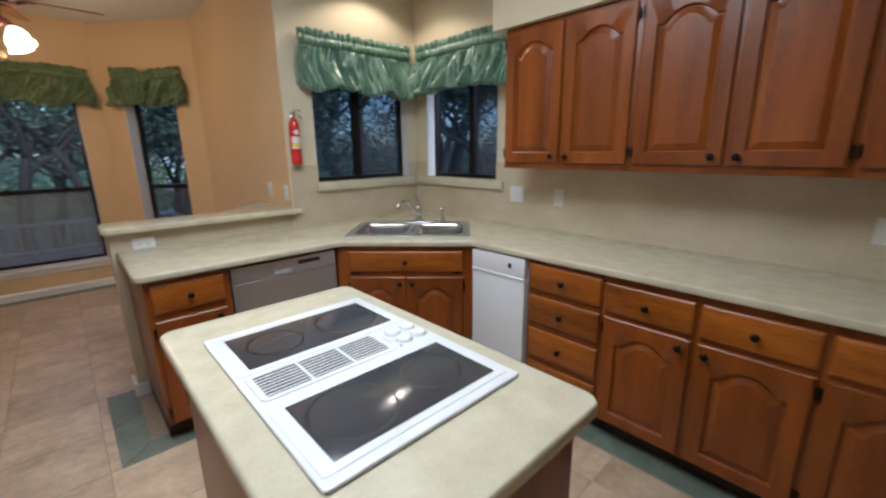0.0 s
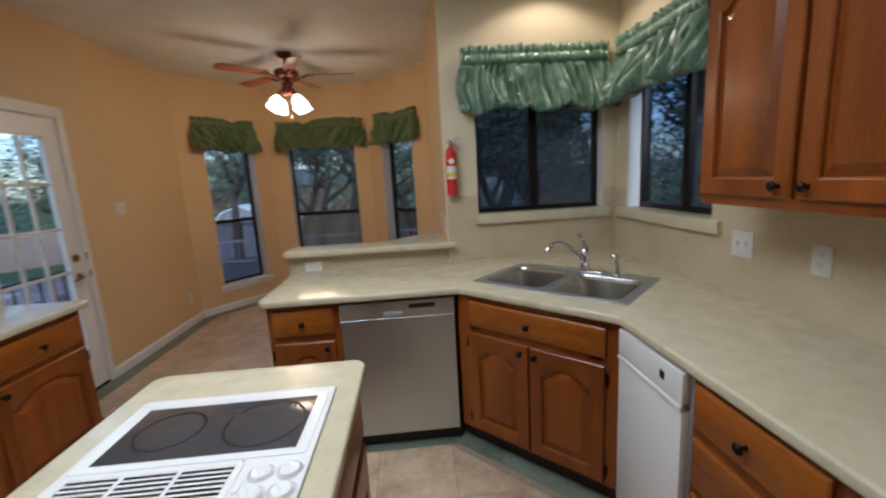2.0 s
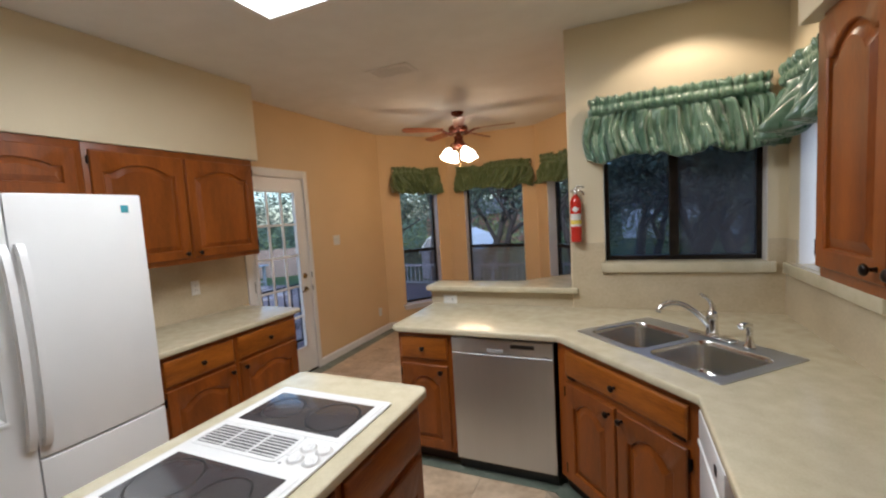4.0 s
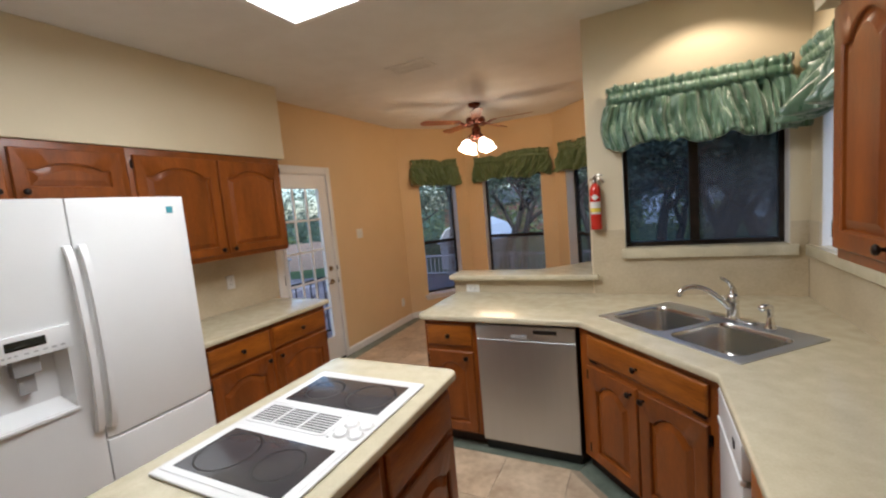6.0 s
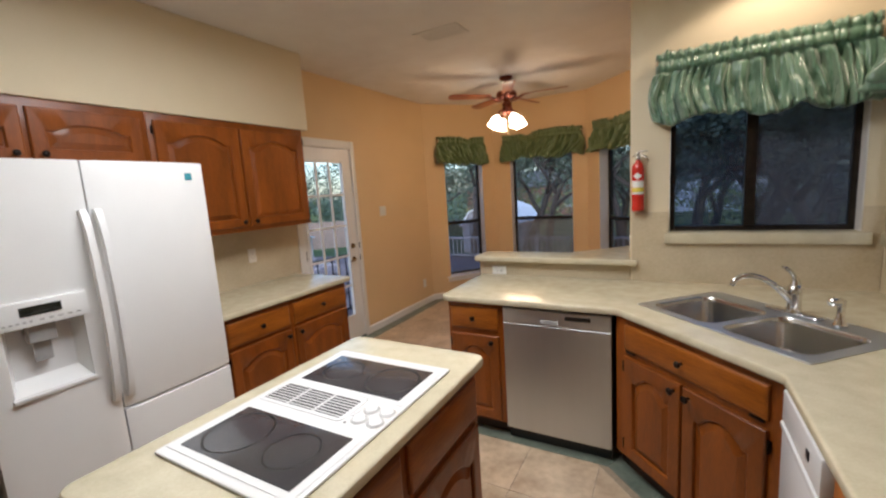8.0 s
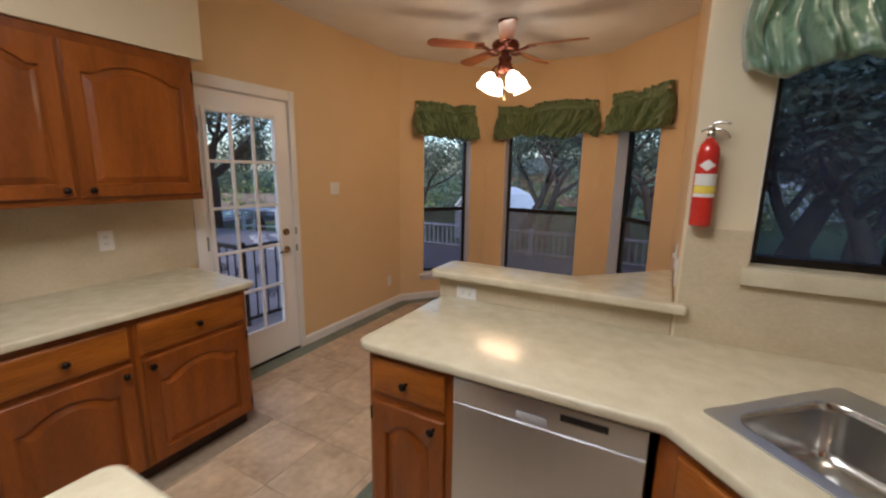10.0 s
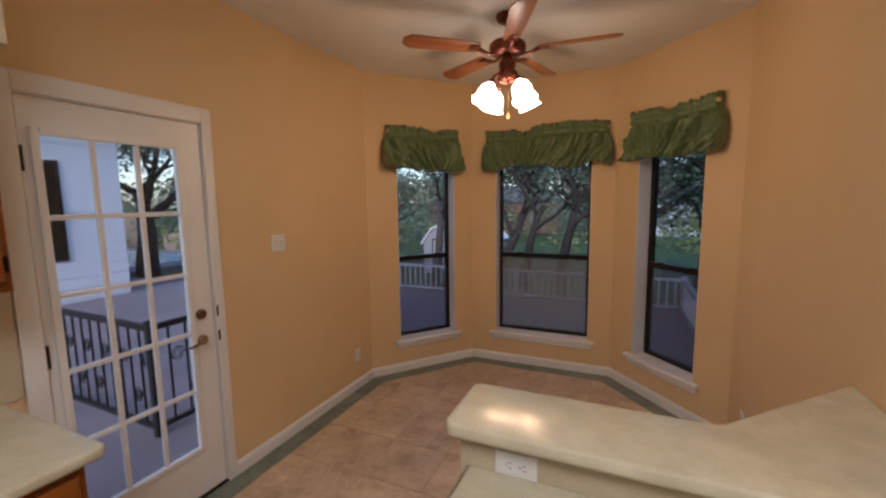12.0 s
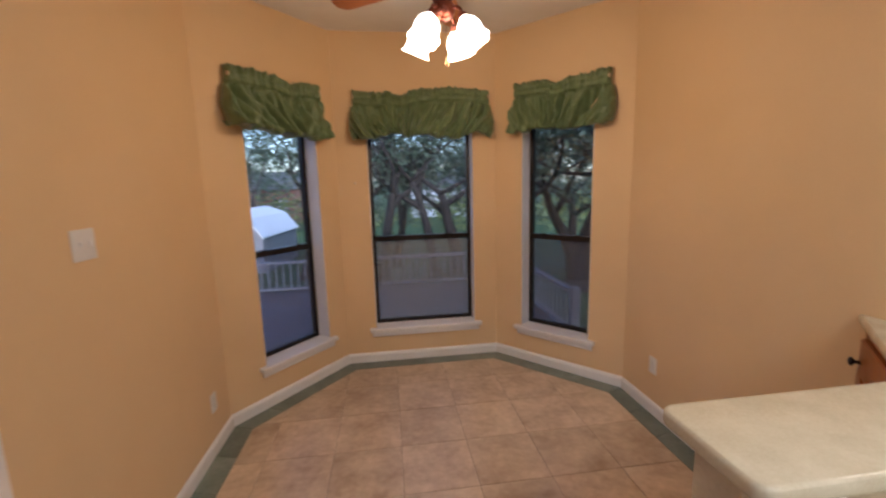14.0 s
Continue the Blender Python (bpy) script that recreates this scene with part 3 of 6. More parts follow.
# east wall cabinets
UB, UT = 1.352, 2.174
for y0, y1, ks in ((1.554, 2.370, 2), (0.732, 1.553, 2), (-0.09, 0.731, 2), (-0.93, -0.091, 2)):
    w = y1 - y0
    c = carcass("wall_cabinet", pose(3.015, y1, 0, 0, 0, -90), w, XE - 3.015 - 0.003, UB, UT, "reddish stained wood wall cabinet with two arched doors", toe=0, group="wall cabinets over the worktop")
    mid = 0.410
    door(c, 0.012, mid - 0.010, UB + 0.036, UT - 0.025, (mid - 0.050, UB + 0.075), hinge_side="l")
    door(c, mid + 0.010, w - 0.022, UB + 0.036, UT - 0.025, (mid + 0.046, UB + 0.075), hinge_side="r")

# west wall cabinets: tall ones by the door, short ones over the refrigerator
c = carcass("wall_cabinet", pose(-0.42, 2.055, 0, 0, 0, 90), 1.195, 0.297, UB + 0.035, UT, "reddish stained wood wall cabinet with two arched doors", toe=0)
door(c, 0.03, 0.585, UB + 0.068, UT - 0.045, (0.545, UB + 0.105), hinge_side="l")
door(c, 0.605, 1.175, UB + 0.068, UT - 0.045, (0.645, UB + 0.105), hinge_side="r")
c = carcass("wall_cabinet", pose(-0.42, 0.965, 0, 0, 0, 90), 1.088, 0.297, 1.84, UT, "short reddish stained wood cabinet over the refrigerator", toe=0)
door(c, 0.03, 0.530, 1.865, UT - 0.045, (0.49, 1.90))
door(c, 0.555, 1.050, 1.865, UT - 0.045, (0.595, 1.90))

# dishwasher
c = thing("dishwasher", pose(1.440, 2.962, 0), "stainless steel dishwasher under the bar worktop", "dishwasher")
w = 0.624
boxp("body", (0.004, 0.03, 0.08), (w - 0.004, 0.62, 0.868), M["black"], c, 0)
bm = bmesh.new()
loft(bm, [([(0.004, 0.085), (w - 0.004, 0.085), (w - 0.004, 0.772), (0.004, 0.772)], 0.029), ([(0.004, 0.085), (w - 0.004, 0.085), (w - 0.004, 0.772), (0.004, 0.772)], -0.006), ([(0.0055, 0.0865), (w - 0.0055, 0.0865), (w - 0.0055, 0.7705), (0.0055, 0.7705)], -0.0075)], cap=True)
part("door", bm, M["steel"], c, auto=30)
bm = bmesh.new()
box(bm, 0.004, w - 0.004, -0.010, 0.029, 0.776, 0.866, 0.004)
cp = part("control_panel", bm, M["steel"], c, auto=30)
boxp("handle", (0.235, -0.014, 0.786), (0.335, -0.0105, 0.812), M["grey_plastic"], cp, 0.001, "pale grey latch plate")
boxp("display", (0.375, -0.0125, 0.822), (0.515, -0.0105, 0.846), M["black"], cp, 0.0005, "dark display strip")
boxp("toe_kick", (0.006, 0.035, 0.0), (w - 0.006, 0.40, 0.075), M["black"], c, 0)

# trash compactor
c = thing("trash_compactor", pose(2.680, 2.334, 0, 0, 0, -90), "white trash compactor under the worktop", "compactor")
w = 0.402
boxp("body", (0.004, 0.02, 0.06), (w - 0.004, 0.60, 0.872), M["white"], c, 0.003)
boxp("drawer_front", (0.004, -0.012, 0.09), (w - 0.004, 0.019, 0.742), M["white"], c, 0.006)
cp = boxp("control_panel", (0.004, -0.014, 0.762), (w - 0.004, 0.019, 0.872), M["white"], c, 0.006)
boxp("button", (w - 0.115, -0.018, 0.808), (w - 0.092, -0.0145, 0.836), M["black"], cp, 0.002, "small dark key switch")
bm = bmesh.new()
box(bm, 0.004, w - 0.004, -0.019, 0.0, 0.7425, 0.7615, 0.006)
part("handle", bm, M["white"], c, "white full-width pull lip", auto=40)
boxp("toe_kick", (0.006, 0.05, 0.0), (w - 0.006, 0.40, 0.058), M["white_plastic"], c, 0)

# ---- worktops ----
sinkC, sinkA = Vector((2.662, 2.925)), -46.3
sm = pose(sinkC.x, sinkC.y, 0, 0, 0, sinkA)
hole = [tuple((sm @ Vector((*p, 0)))[:2]) for p in rrect(-0.390, 0.390, -0.245, 0.245, 0.04)]
poly = fillet([(1.026, 2.924), (2.092, 2.924), (2.664, 2.326), (2.664, YS + 0.005), (XE - 0.001, YS + 0.005), (XE - 0.001, YN - 0.001), (1.026, YN - 0.001)], [0.05, 0.03, 0.03, 0, 0, 0, 0.005])
tagged(part("worktop", slab(poly, CB, CT, 0.011, [hole]), M["laminate"], auto=30), "beige laminate worktop wrapping round the corner sink", "countertop")
tagged(part("worktop", slab(fillet([(XW + 0.001, 2.095), (-0.045, 2.095), (-0.045, 3.285), (XW + 0.001, 3.285)], [0, 0.004, 0.03, 0]), CB, CT, 0.011), M["laminate"], auto=30), "short beige laminate worktop beside the refrigerator", "countertop")
# raised bar
poly = fillet([(0.978, 3.565), (2.145, 3.565), (2.145, YN - 0.012), (XC - 0.002, YN - 0.012), (XC - 0.002, 4.275), (1.665, 3.84), (0.978, 3.84)], [0.035, 0.01, 0, 0, 0, 0.05, 0.035])
tagged(part("bar_top", slab(poly, 1.026, 1.066, 0.012), M["laminate"], auto=30), "beige laminate raised bar top with an angled end", "bar top")
boxp("baseboard", (0.985, YN - 0.030, 0), (1.003, YN + 0.135, 0.085), M["trim"], None, 0.004)["kind"] = "structure"
boxp("baseboard", (1.0035, YN - 0.030, 0), (1.0585, YN - 0.016, 0.085), M["trim"], None, 0.004)["kind"] = "structure"

# small cabinet under the slanting end of the bar
CA, CE = Vector((2.092, 4.240)), Vector((1.705, 3.822))
cl_ = (CE - CA).length
cm = pose(CA.x, CA.y, 0, 0, 0, math.degrees(math.atan2(CE.y - CA.y, CE.x - CA.x)))
ci = cm.inverted()
cloc = lambda x, y: tuple((ci @ Vector((x, y, 0)))[:2])
c = carcass("corner_cabinet", cm, cl_, 0.2, 0, 1.024, "small reddish wood cabinet under the slanting bar end", toe=0.0, plan=[(0, 0), (cl_, 0), cloc(1.705, 3.756), cloc(2.092, 3.756)])
door(c, 0.030, cl_ - 0.030, 0.090, 0.985, (0.062, 0.905), hinge_side="r")

# island
isl = thing("kitchen_island", pose(1.018, 1.015, 0), "reddish stained wood island cabinet with drawers and arched doors", "island")
boxp("body", (0.03, 0.035, 0.10), (0.625, 1.09, BT), M["wood"], isl, 0.002)
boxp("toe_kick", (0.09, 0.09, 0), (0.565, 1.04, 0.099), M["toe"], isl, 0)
def turned(fn, m, *a, **k):
    ob = fn(*a, **k)
    ob.matrix_local = m
    return ob
east = pose(0.625, 0.035, 0, 0, 0, 90)
turned(drawer, east, isl, 0.03, 0.505, 0.685, 0.850, knobs=0)
turned(drawer, east, isl, 0.545, 1.025, 0.685, 0.850, knobs=0)
turned(door, east, isl, 0.03, 0.505, 0.125, 0.655, (0.465, 0.61))
turned(door, east, isl, 0.545, 1.025, 0.125, 0.655, (0.585, 0.61))
tagged(part("island_top", slab(rrect(1.000, 1.682, 1.000, 2.143, 0.045, 6), CB, CT, 0.011), M["laminate"], auto=30), "beige laminate island worktop with rounded corners", "countertop")

# cooktop
X0, X1, Y0, Y1 = 1.085, 1.617, 1.190, 1.952
ck = thing("cooktop", pose(X0, Y0, CT), "white electric cooktop with black glass and centre downdraft vent", "cooktop")
W, H = X1 - X0, Y1 - Y0
bm = slab(rrect(0, W, 0, H, 0.012), 0.0008, 0.010, 0.004)
part("frame", bm, M["white"], ck, auto=30)
for y0, y1, rings in ((0.037, 0.282, ((0.152, 0.094), (0.373, 0.072))), (0.474, 0.721, ((0.156, 0.074), (0.385, 0.092)))):
    bm = slab(rrect(0.012, W - 0.014, y0 - 0.010, y1 + 0.010, 0.010), 0.0102, 0.0118, 0.0006)
    cart = part("cartridge", bm, M["white"], ck, auto=30)
    bm = slab(rrect(0.045, W - 0.042, y0 + 0.012, y1 - 0.014, 0.003), 0.0119, 0.0132, 0.0005)
    part("glass_top", bm, M["black_glass"], cart, "black ceramic glass cooking surface", auto=30)
    for cx, r in rings:
        bm = bmesh.new()
        lathe(bm, [(r - 0.001, 0.01325), (r + 0.003, 0.01345), (r + 0.007, 0.01325)], 40, Matrix.Translation((cx, (y0 + y1) / 2, 0)))
        part("burner_ring", bm, M["ring"], cart, "dark burner ring mark", True)
bm = slab(rrect(0.018, 0.392, 0.318, 0.460, 0.02), 0.0103, 0.0128, 0.001, [[(a, b) for a, b in ((x0, 0.333), (x0 + 0.108, 0.333), (x0 + 0.108, 0.445), (x0, 0.445))] for x0 in (0.034, 0.151, 0.268)])
gr = part("vent_grille", bm, M["white"], ck, "white slotted downdraft vent", auto=30)
# black sheet close below the slats puts in the shade of deep slots
boxp("vent_well", (0.036, 0.335, 0.0102), (0.374, 0.443, 0.0106), M["black"], gr, 0)
for x0 in (0.034, 0.151, 0.268):
    for k in range(8):
        yy = 0.3385 + k * 0.0143
        boxp("slat", (x0 + 0.001, yy, 0.0121), (x0 + 0.107, yy + 0.0056, 0.0127), M["white"], gr, 0)
bm = slab(rrect(0.396, 0.410, 0.360, 0.405, 0.006), 0.0104, 0.0125, 0.001)
part("control_plate", bm, M["white"], ck, auto=30)
for kx, ky in ((0.439, 0.412), (0.497, 0.414), (0.439, 0.353), (0.497, 0.356)):
    bm = bmesh.new()
    lathe(bm, [(0, 0.0140), (0.013, 0.0143), (0.0170, 0.0162), (0.0195, 0.0162), (0.0220, 0.0140), (0.0238, 0.0105), (0, 0.0104)], 22, Matrix.Translation((kx, ky, 0)))
    # a slightly greyer ring paints the faint shadow round each knob
    ring = bmesh.new()
    lathe(ring, [(0.0240, 0.0104), (0.0275, 0.0109), (0.0240, 0.0112)], 22, Matrix.Translation((kx, ky, 0)))
    part("dial_mark", ring, M["white_plastic"], ck, "pale ring under a knob, painted for its faint shadow", True)
    kb = part("knob", bm, M["white"], ck, "white round control knob", auto=40)
    bm = bmesh.new()
    box(bm, -0.0045, 0.0045, -0.0160, 0.0160, 0.0141, 0.0165, 0.0010)
    g = part("grip", bm, M["white"], kb, auto=40)
    g.matrix_local = pose(kx, ky, 0, 0, 0, 35)
for k in range(2):
    bm = bmesh.new()
    lathe(bm, [(0, 0.0128), (0.004, 0.0127), (0.005, 0.0104)], 10, Matrix.Translation((0.385 + 0.022 * k, 0.455 - 0.13 * k, 0)))
    part("indicator_lamp", bm, M["grey_plastic"], ck, "small grey indicator light", True)

# sink, tap and sprayer
sk = thing("double_sink", sm @ Matrix.Translation((0, 0, CT)), "stainless steel double bowl sink set across the corner", "sink")
BOWLS = ((-0.372, -0.018), (0.018, 0.372))
by0, by1 = -0.225, 0.150
bm = slab(rrect(-0.418, 0.418, -0.267, 0.267, 0.012), 0.0006, 0.0050, 0.0010, [rrect(a, b, by0, by1, 0.06) for a, b in BOWLS])
part("rim", bm, M["steel"], sk, "flat stainless steel rim", auto=30)
for a, b in BOWLS:
    bm = bmesh.new()
    rings = []
    for d, z, r in ((0, 0.0053, 0.06), (0.003, 0.002, 0.06), (0.006, -0.02, 0.06), (0.014, -0.13, 0.06), (0.022, -0.155, 0.06), (0.045, -0.168, 0.05), (0.10, -0.172, 0.03)):
        rings.append([bm.verts.new((*p, z)) for p in rrect(a + d, b - d, by0 + d, by1 - d, r)])
    for p, q in zip(rings, rings[1:]):
        for k in range(len(p)):
            bm.faces.new((p[k], p[(k + 1) % len(p)], q[(k + 1) % len(p)], q[k]))
    bm.faces.new(rings[-1])
    bw = part("bowl", bm, M["sink"], sk, auto=50)
    bm = bmesh.new()
    lathe(bm, [(0.056, -0.1715), (0.052, -0.1685), (0.036, -0.1695), (0.034, -0.1712), (0, -0.1712)], 24, Matrix.Translation(((a + b) / 2, (by0 + by1) / 2 + 0.03, 0)))
    part("drain", bm, M["chrome"], bw, "round chrome drain", True)
fm = sm @ Matrix.Translation((0.03, 0.208, CT + 0.007))
fc = thing("faucet", fm, "chrome single lever kitchen faucet behind the sink", "faucet")
part("base_plate", slab(rrect(-0.125, 0.125, -0.028, 0.028, 0.027), 0.0005, 0.012, 0.005), M["chrome"], fc, auto=30)
bm = bmesh.new()
lathe(bm, [(0.031, 0.0125), (0.028, 0.03), (0.0265, 0.085), (0.0275, 0.095), (0.0265, 0.118), (0.020, 0.135), (0, 0.141)], 22)
part("body", bm, M["chrome"], fc, "", True)
bm = bmesh.new()
pts = bez((0, -0.010, 0.055), (-0.03, -0.07, 0.135), (-0.07, -0.12, 0.205), (-0.105, -0.195, 0.175), 12) + bez((-0.105, -0.195, 0.175), (-0.112, -0.212, 0.168), (-0.117, -0.222, 0.158), (-0.118, -0.225, 0.135), 5)[1:]
tube(bm, pts, [0.0165 - 0.0045 * min(1, i / 8) for i in range(len(pts) - 2)] + [0.0125, 0.0125], 14)
part("spout", bm, M["chrome"], fc, "", True)
bm = bmesh.new()
tube(bm, bez((0, 0.004, 0.125), (0, 0.010, 0.165), (-0.008, -0.002, 0.200), (-0.018, -0.055, 0.222), 8), [0.021, 0.018, 0.015, 0.012, 0.0105, 0.0095, 0.009, 0.0085, 0.007], 12)
part("lever", bm, M["chrome"], fc, "", True)
sp = thing("side_sprayer", sm @ Matrix.Translation((0.215, 0.200, CT + 0.0068)) @ Matrix.Scale(1.12, 4), "chrome side sprayer at the back of the sink", "sprayer")
bm = bmesh.new()
lathe(bm, [(0, 0.0005), (0.023, 0.0005), (0.022, 0.008), (0.015, 0.016), (0.0145, 0.03), (0.012, 0.034), (0.0115, 0.066), (0.014, 0.09), (0.012, 0.10), (0, 0.103)], 18)
part("body", bm, M["chrome"], sp, "", True)
bm = bmesh.new()
tube(bm, bez((0, 0.006, 0.088), (0, -0.01, 0.10), (0, -0.03, 0.104), (0, -0.052, 0.096), 6), [0.012, 0.013, 0.013, 0.0125, 0.013, 0.0145, 0.0145], 12)
part("spray_head", bm, M["chrome"], sp, "", True)

# refrigerator
fr = thing("refrigerator", pose(0.016, 1.097, 0, 0, 0, 90), "white side-by-side refrigerator with ice and water dispenser", "refrigerator")
FW, FH = 0.958, 1.826
SPLIT = 0.415
boxp("body", (0.008, 0.01, 0.03), (FW - 0.008, 0.70, FH - 0.025), M["white"], fr, 0.008)
def fdoor(x0, x1, z0, z1, name="door"):
    n = 10
    pts = []
    for k in range(n + 1):
        x = x0 + (x1 - x0) * k / n
        u = (x - FW / 2) / (FW / 2)
        e = min(x - x0, x1 - x)
        pts.append((x, -0.078 + 0.016 * u * u + (0.010 if e < 0.004 else 0)))
    ring = [Vector((x0, 0.004)), *[Vector(p) for p in pts], Vector((x1, 0.004))]
    bm = slab(ring, z0, z1, 0.006)
    return part(name, bm, M["white"], fr, auto=35)
# the dispenser's niche is cut as a frame of four door blocks in one mesh
DX0, DX1, DZ0, DZ1 = 0.055, 0.350, 0.86, 1.265
bm = bmesh.new()
ys = lambda x: -0.078 + 0.016 * ((x - FW / 2) / (FW / 2)) ** 2
xs = [0.0, 0.03, DX0 + 0.02, 0.13, 0.20, 0.27, DX1 - 0.02, 0.38, SPLIT - 0.004]
zs = [0.06, DZ0 + 0.02, 1.165, FH]
vv = {}
def V(i, j, back):
    if (i, j, back) not in vv:
        x = xs[i]
        yy = 0.004 if back else ys(x) + (0.008 if i in (0, len(xs) - 1) else 0)
        vv[i, j, back] = bm.verts.new((x, yy, zs[j]))
    return vv[i, j, back]
isol = lambda i, j: 0 <= i < len(xs) - 1 and 0 <= j < 3 and not (j == 1 and 2 <= i <= 5)
for i in range(len(xs) - 1):
    for j in range(3):
        if not isol(i, j):
            continue
        bm.faces.new((V(i, j, 0), V(i + 1, j, 0), V(i + 1, j + 1, 0), V(i, j + 1, 0)))
        bm.faces.new((V(i, j, 1), V(i, j + 1, 1), V(i + 1, j + 1, 1), V(i + 1, j, 1)))
        for di, dj, a, b in ((-1, 0, (i, j), (i, j + 1)), (1, 0, (i + 1, j), (i + 1, j + 1)), (0, -1, (i, j), (i + 1, j)), (0, 1, (i, j + 1), (i + 1, j + 1))):
            if not isol(i + di, j + dj):
                bm.faces.new((V(*a, 0), V(*b, 0), V(*b, 1), V(*a, 1)))
ld = part("door", bm, M["white"], fr, auto=35)
rd = fdoor(SPLIT + 0.004, FW, 0.672, FH)
fdoor(SPLIT + 0.004, FW, 0.06, 0.662, "freezer_drawer")
boxp("kick_grille", (0.02, -0.03, 0.012), (FW - 0.02, 0.05, 0.056), M["grey_plastic"], fr, 0.002)
bm = bmesh.new()
box(bm, DX0, DX1, -0.090, -0.070, 1.160, DZ1, 0.006)
dc = part("dispenser_panel", bm, M["white"], fr, "white dispenser control panel", auto=40)
boxp("display", (DX0 + 0.075, -0.0925, 1.205), (DX0 + 0.205, -0.0895, 1.243), M["lcd"], dc, 0.001, "dark display")
for k in range(5):
    for xa, wide in ((DX0 + 0.02 + 0.02 * k, 0.010), (DX0 + 0.13 + 0.03 * k, 0.015)):
        boxp("button", (xa, -0.0915, 1.180), (xa + wide, -0.0895, 1.186), M["grey_plastic"], dc, 0, "small grey button mark")
bm = bmesh.new()
n0 = [(DX0 + 0.02, 1.16), (DX1 - 0.02, 1.16), (DX1 - 0.02, DZ0 + 0.02), (DX0 + 0.02, DZ0 + 0.02)]
n1 = [(DX0 + 0.045, 1.15), (DX1 - 0.045, 1.15), (DX1 - 0.045, DZ0 + 0.075), (DX0 + 0.045, DZ0 + 0.075)]
loft(bm, [(n0, -0.066), (n1, 0.002)], cap=True)
nz = part("dispenser_niche", bm, M["white"], fr, "white moulded dispenser niche", auto=30)
boxp("ice_chute", (DX0 + 0.095, -0.062, 1.085), (DX0 + 0.185, -0.010, 1.158), M["grey_plastic"], nz, 0.008, "grey ice chute")
boxp("paddle", (DX0 + 0.110, -0.034, 1.000), (DX0 + 0.168, -0.022, 1.084), M["grey_plastic"], nz, 0.005, "grey dispenser paddle")
bm = bmesh.new()
box(bm, DX0 + 0.012, DX1 - 0.012, -0.083, -0.045, DZ0 + 0.004, DZ0 + 0.022, 0.005)
part("drip_tray", bm, M["white"], nz, auto=40)
for hx, nm in ((SPLIT - 0.026, ld), (SPLIT + 0.028, rd)):
    bm = bmesh.new()
    z0, z1 = 0.73, 1.61
    path = bez((hx, -0.085, z0), (hx, -0.155, z0 + 0.10), (hx, -0.155, z1 - 0.10), (hx, -0.085, z1), 14)
    prev = None
    for p in path:
        ring = [bm.verts.new(p + Vector(q)) for q in ((-0.017, 0.008, 0), (-0.013, -0.010, 0), (0.013, -0.010, 0), (0.017, 0.008, 0))]
        if prev:
            for k in range(4):
                bm.faces.new((prev[k], prev[(k + 1) % 4], ring[(k + 1) % 4], ring[k]))
        else:
            bm.faces.new(ring[::-1])
        prev = ring
    bm.faces.new(prev)
    part("handle", bm, M["white"], nm, "long curved white handle", auto=50)
    for z in (z0 + 0.005, z1 - 0.03):
        boxp("handle_mount", (hx - 0.013, -0.088, z), (hx + 0.013, -0.070, z + 0.025), M["white"], nm, 0.003)
boxp("badge", (FW - 0.105, -0.0700, 1.735), (FW - 0.070, -0.0655, 1.772), M["teal"], rd, 0.0005, "small teal sticker")
# tall panel on the refrigerator's far side, its shade put into the colour
tagged(boxp("partition", (XW + 0.004, 1.035, 0.0), (0.02, 1.056, 1.838), M["toe"], None, 0.002), "reddish wood partition beside the refrigerator, darkened to hold its shade", "partition")

# ---- ceiling lights ----
bx = thing("ceiling_box_light", pose(0, 0, 0), "lit recessed fluorescent ceiling panel with white moulded trim", "ceiling light")
x0, x1, y0, y1 = BOXL
boxp("diffuser", (x0 + 0.01, y0 + 0.01, CEIL + 0.055), (x1 - 0.01, y1 - 0.01, CEIL + 0.062), M["panel"], bx, 0, "glowing white acrylic panel")
bm = bmesh.new()
prof = [(-0.075, CEIL - 0.001), (-0.075, CEIL - 0.010), (-0.055, CEIL - 0.014), (-0.040, CEIL - 0.026), (-0.018, CEIL - 0.030), (-0.008, CEIL - 0.040), (0.010, CEIL - 0.040), (0.012, CEIL + 0.054), (0.001, CEIL + 0.054), (0.001, CEIL - 0.001)]
rings = [[bm.verts.new((*p, z)) for p in ((x0 + d, y0 + d), (x1 - d, y0 + d), (x1 - d, y1 - d), (x0 + d, y1 - d))] for d, z in prof]
for a, b in zip(rings, rings[1:] + rings[:1]):
    for k in range(4):
        bm.faces.new((a[k], a[(k + 1) % 4], b[(k + 1) % 4], b[k]))
part("trim", bm, M["trim"], bx, "white crown moulding")
cl = thing("recessed_can_light", pose(2.80, 3.27, CEIL), "lit recessed can light over the sink", "ceiling light")
bm = bmesh.new()
lathe(bm, [(0.095, -0.0005), (0.093, -0.006), (0.074, -0.010), (0.070, -0.004), (0.070, -0.0005)], 32)
part("trim_ring", bm, M["trim"], cl, "", True)
bm = bmesh.new()
lathe(bm, [(0.069, -0.0035), (0.04, -0.006), (0, -0.007)], 28)
part("lens", bm, M["canlens"], cl, "glowing lens", True)
vt = thing("ceiling_vent", pose(0.76, 3.66, CEIL), "white ceiling air vent with louvres", "vent")
bm = slab([(-0.19, -0.11), (0.19, -0.11), (0.19, 0.11), (-0.19, 0.11)], -0.007, -0.001, 0.003, [[(-0.155, -0.078), (0.155, -0.078), (0.155, 0.078), (-0.155, 0.078)]])
part("frame", bm, M["ceiling"], vt)
boxp("backing", (-0.156, -0.079, -0.0025), (0.156, 0.079, -0.0008), M["ceiling"], vt, 0)
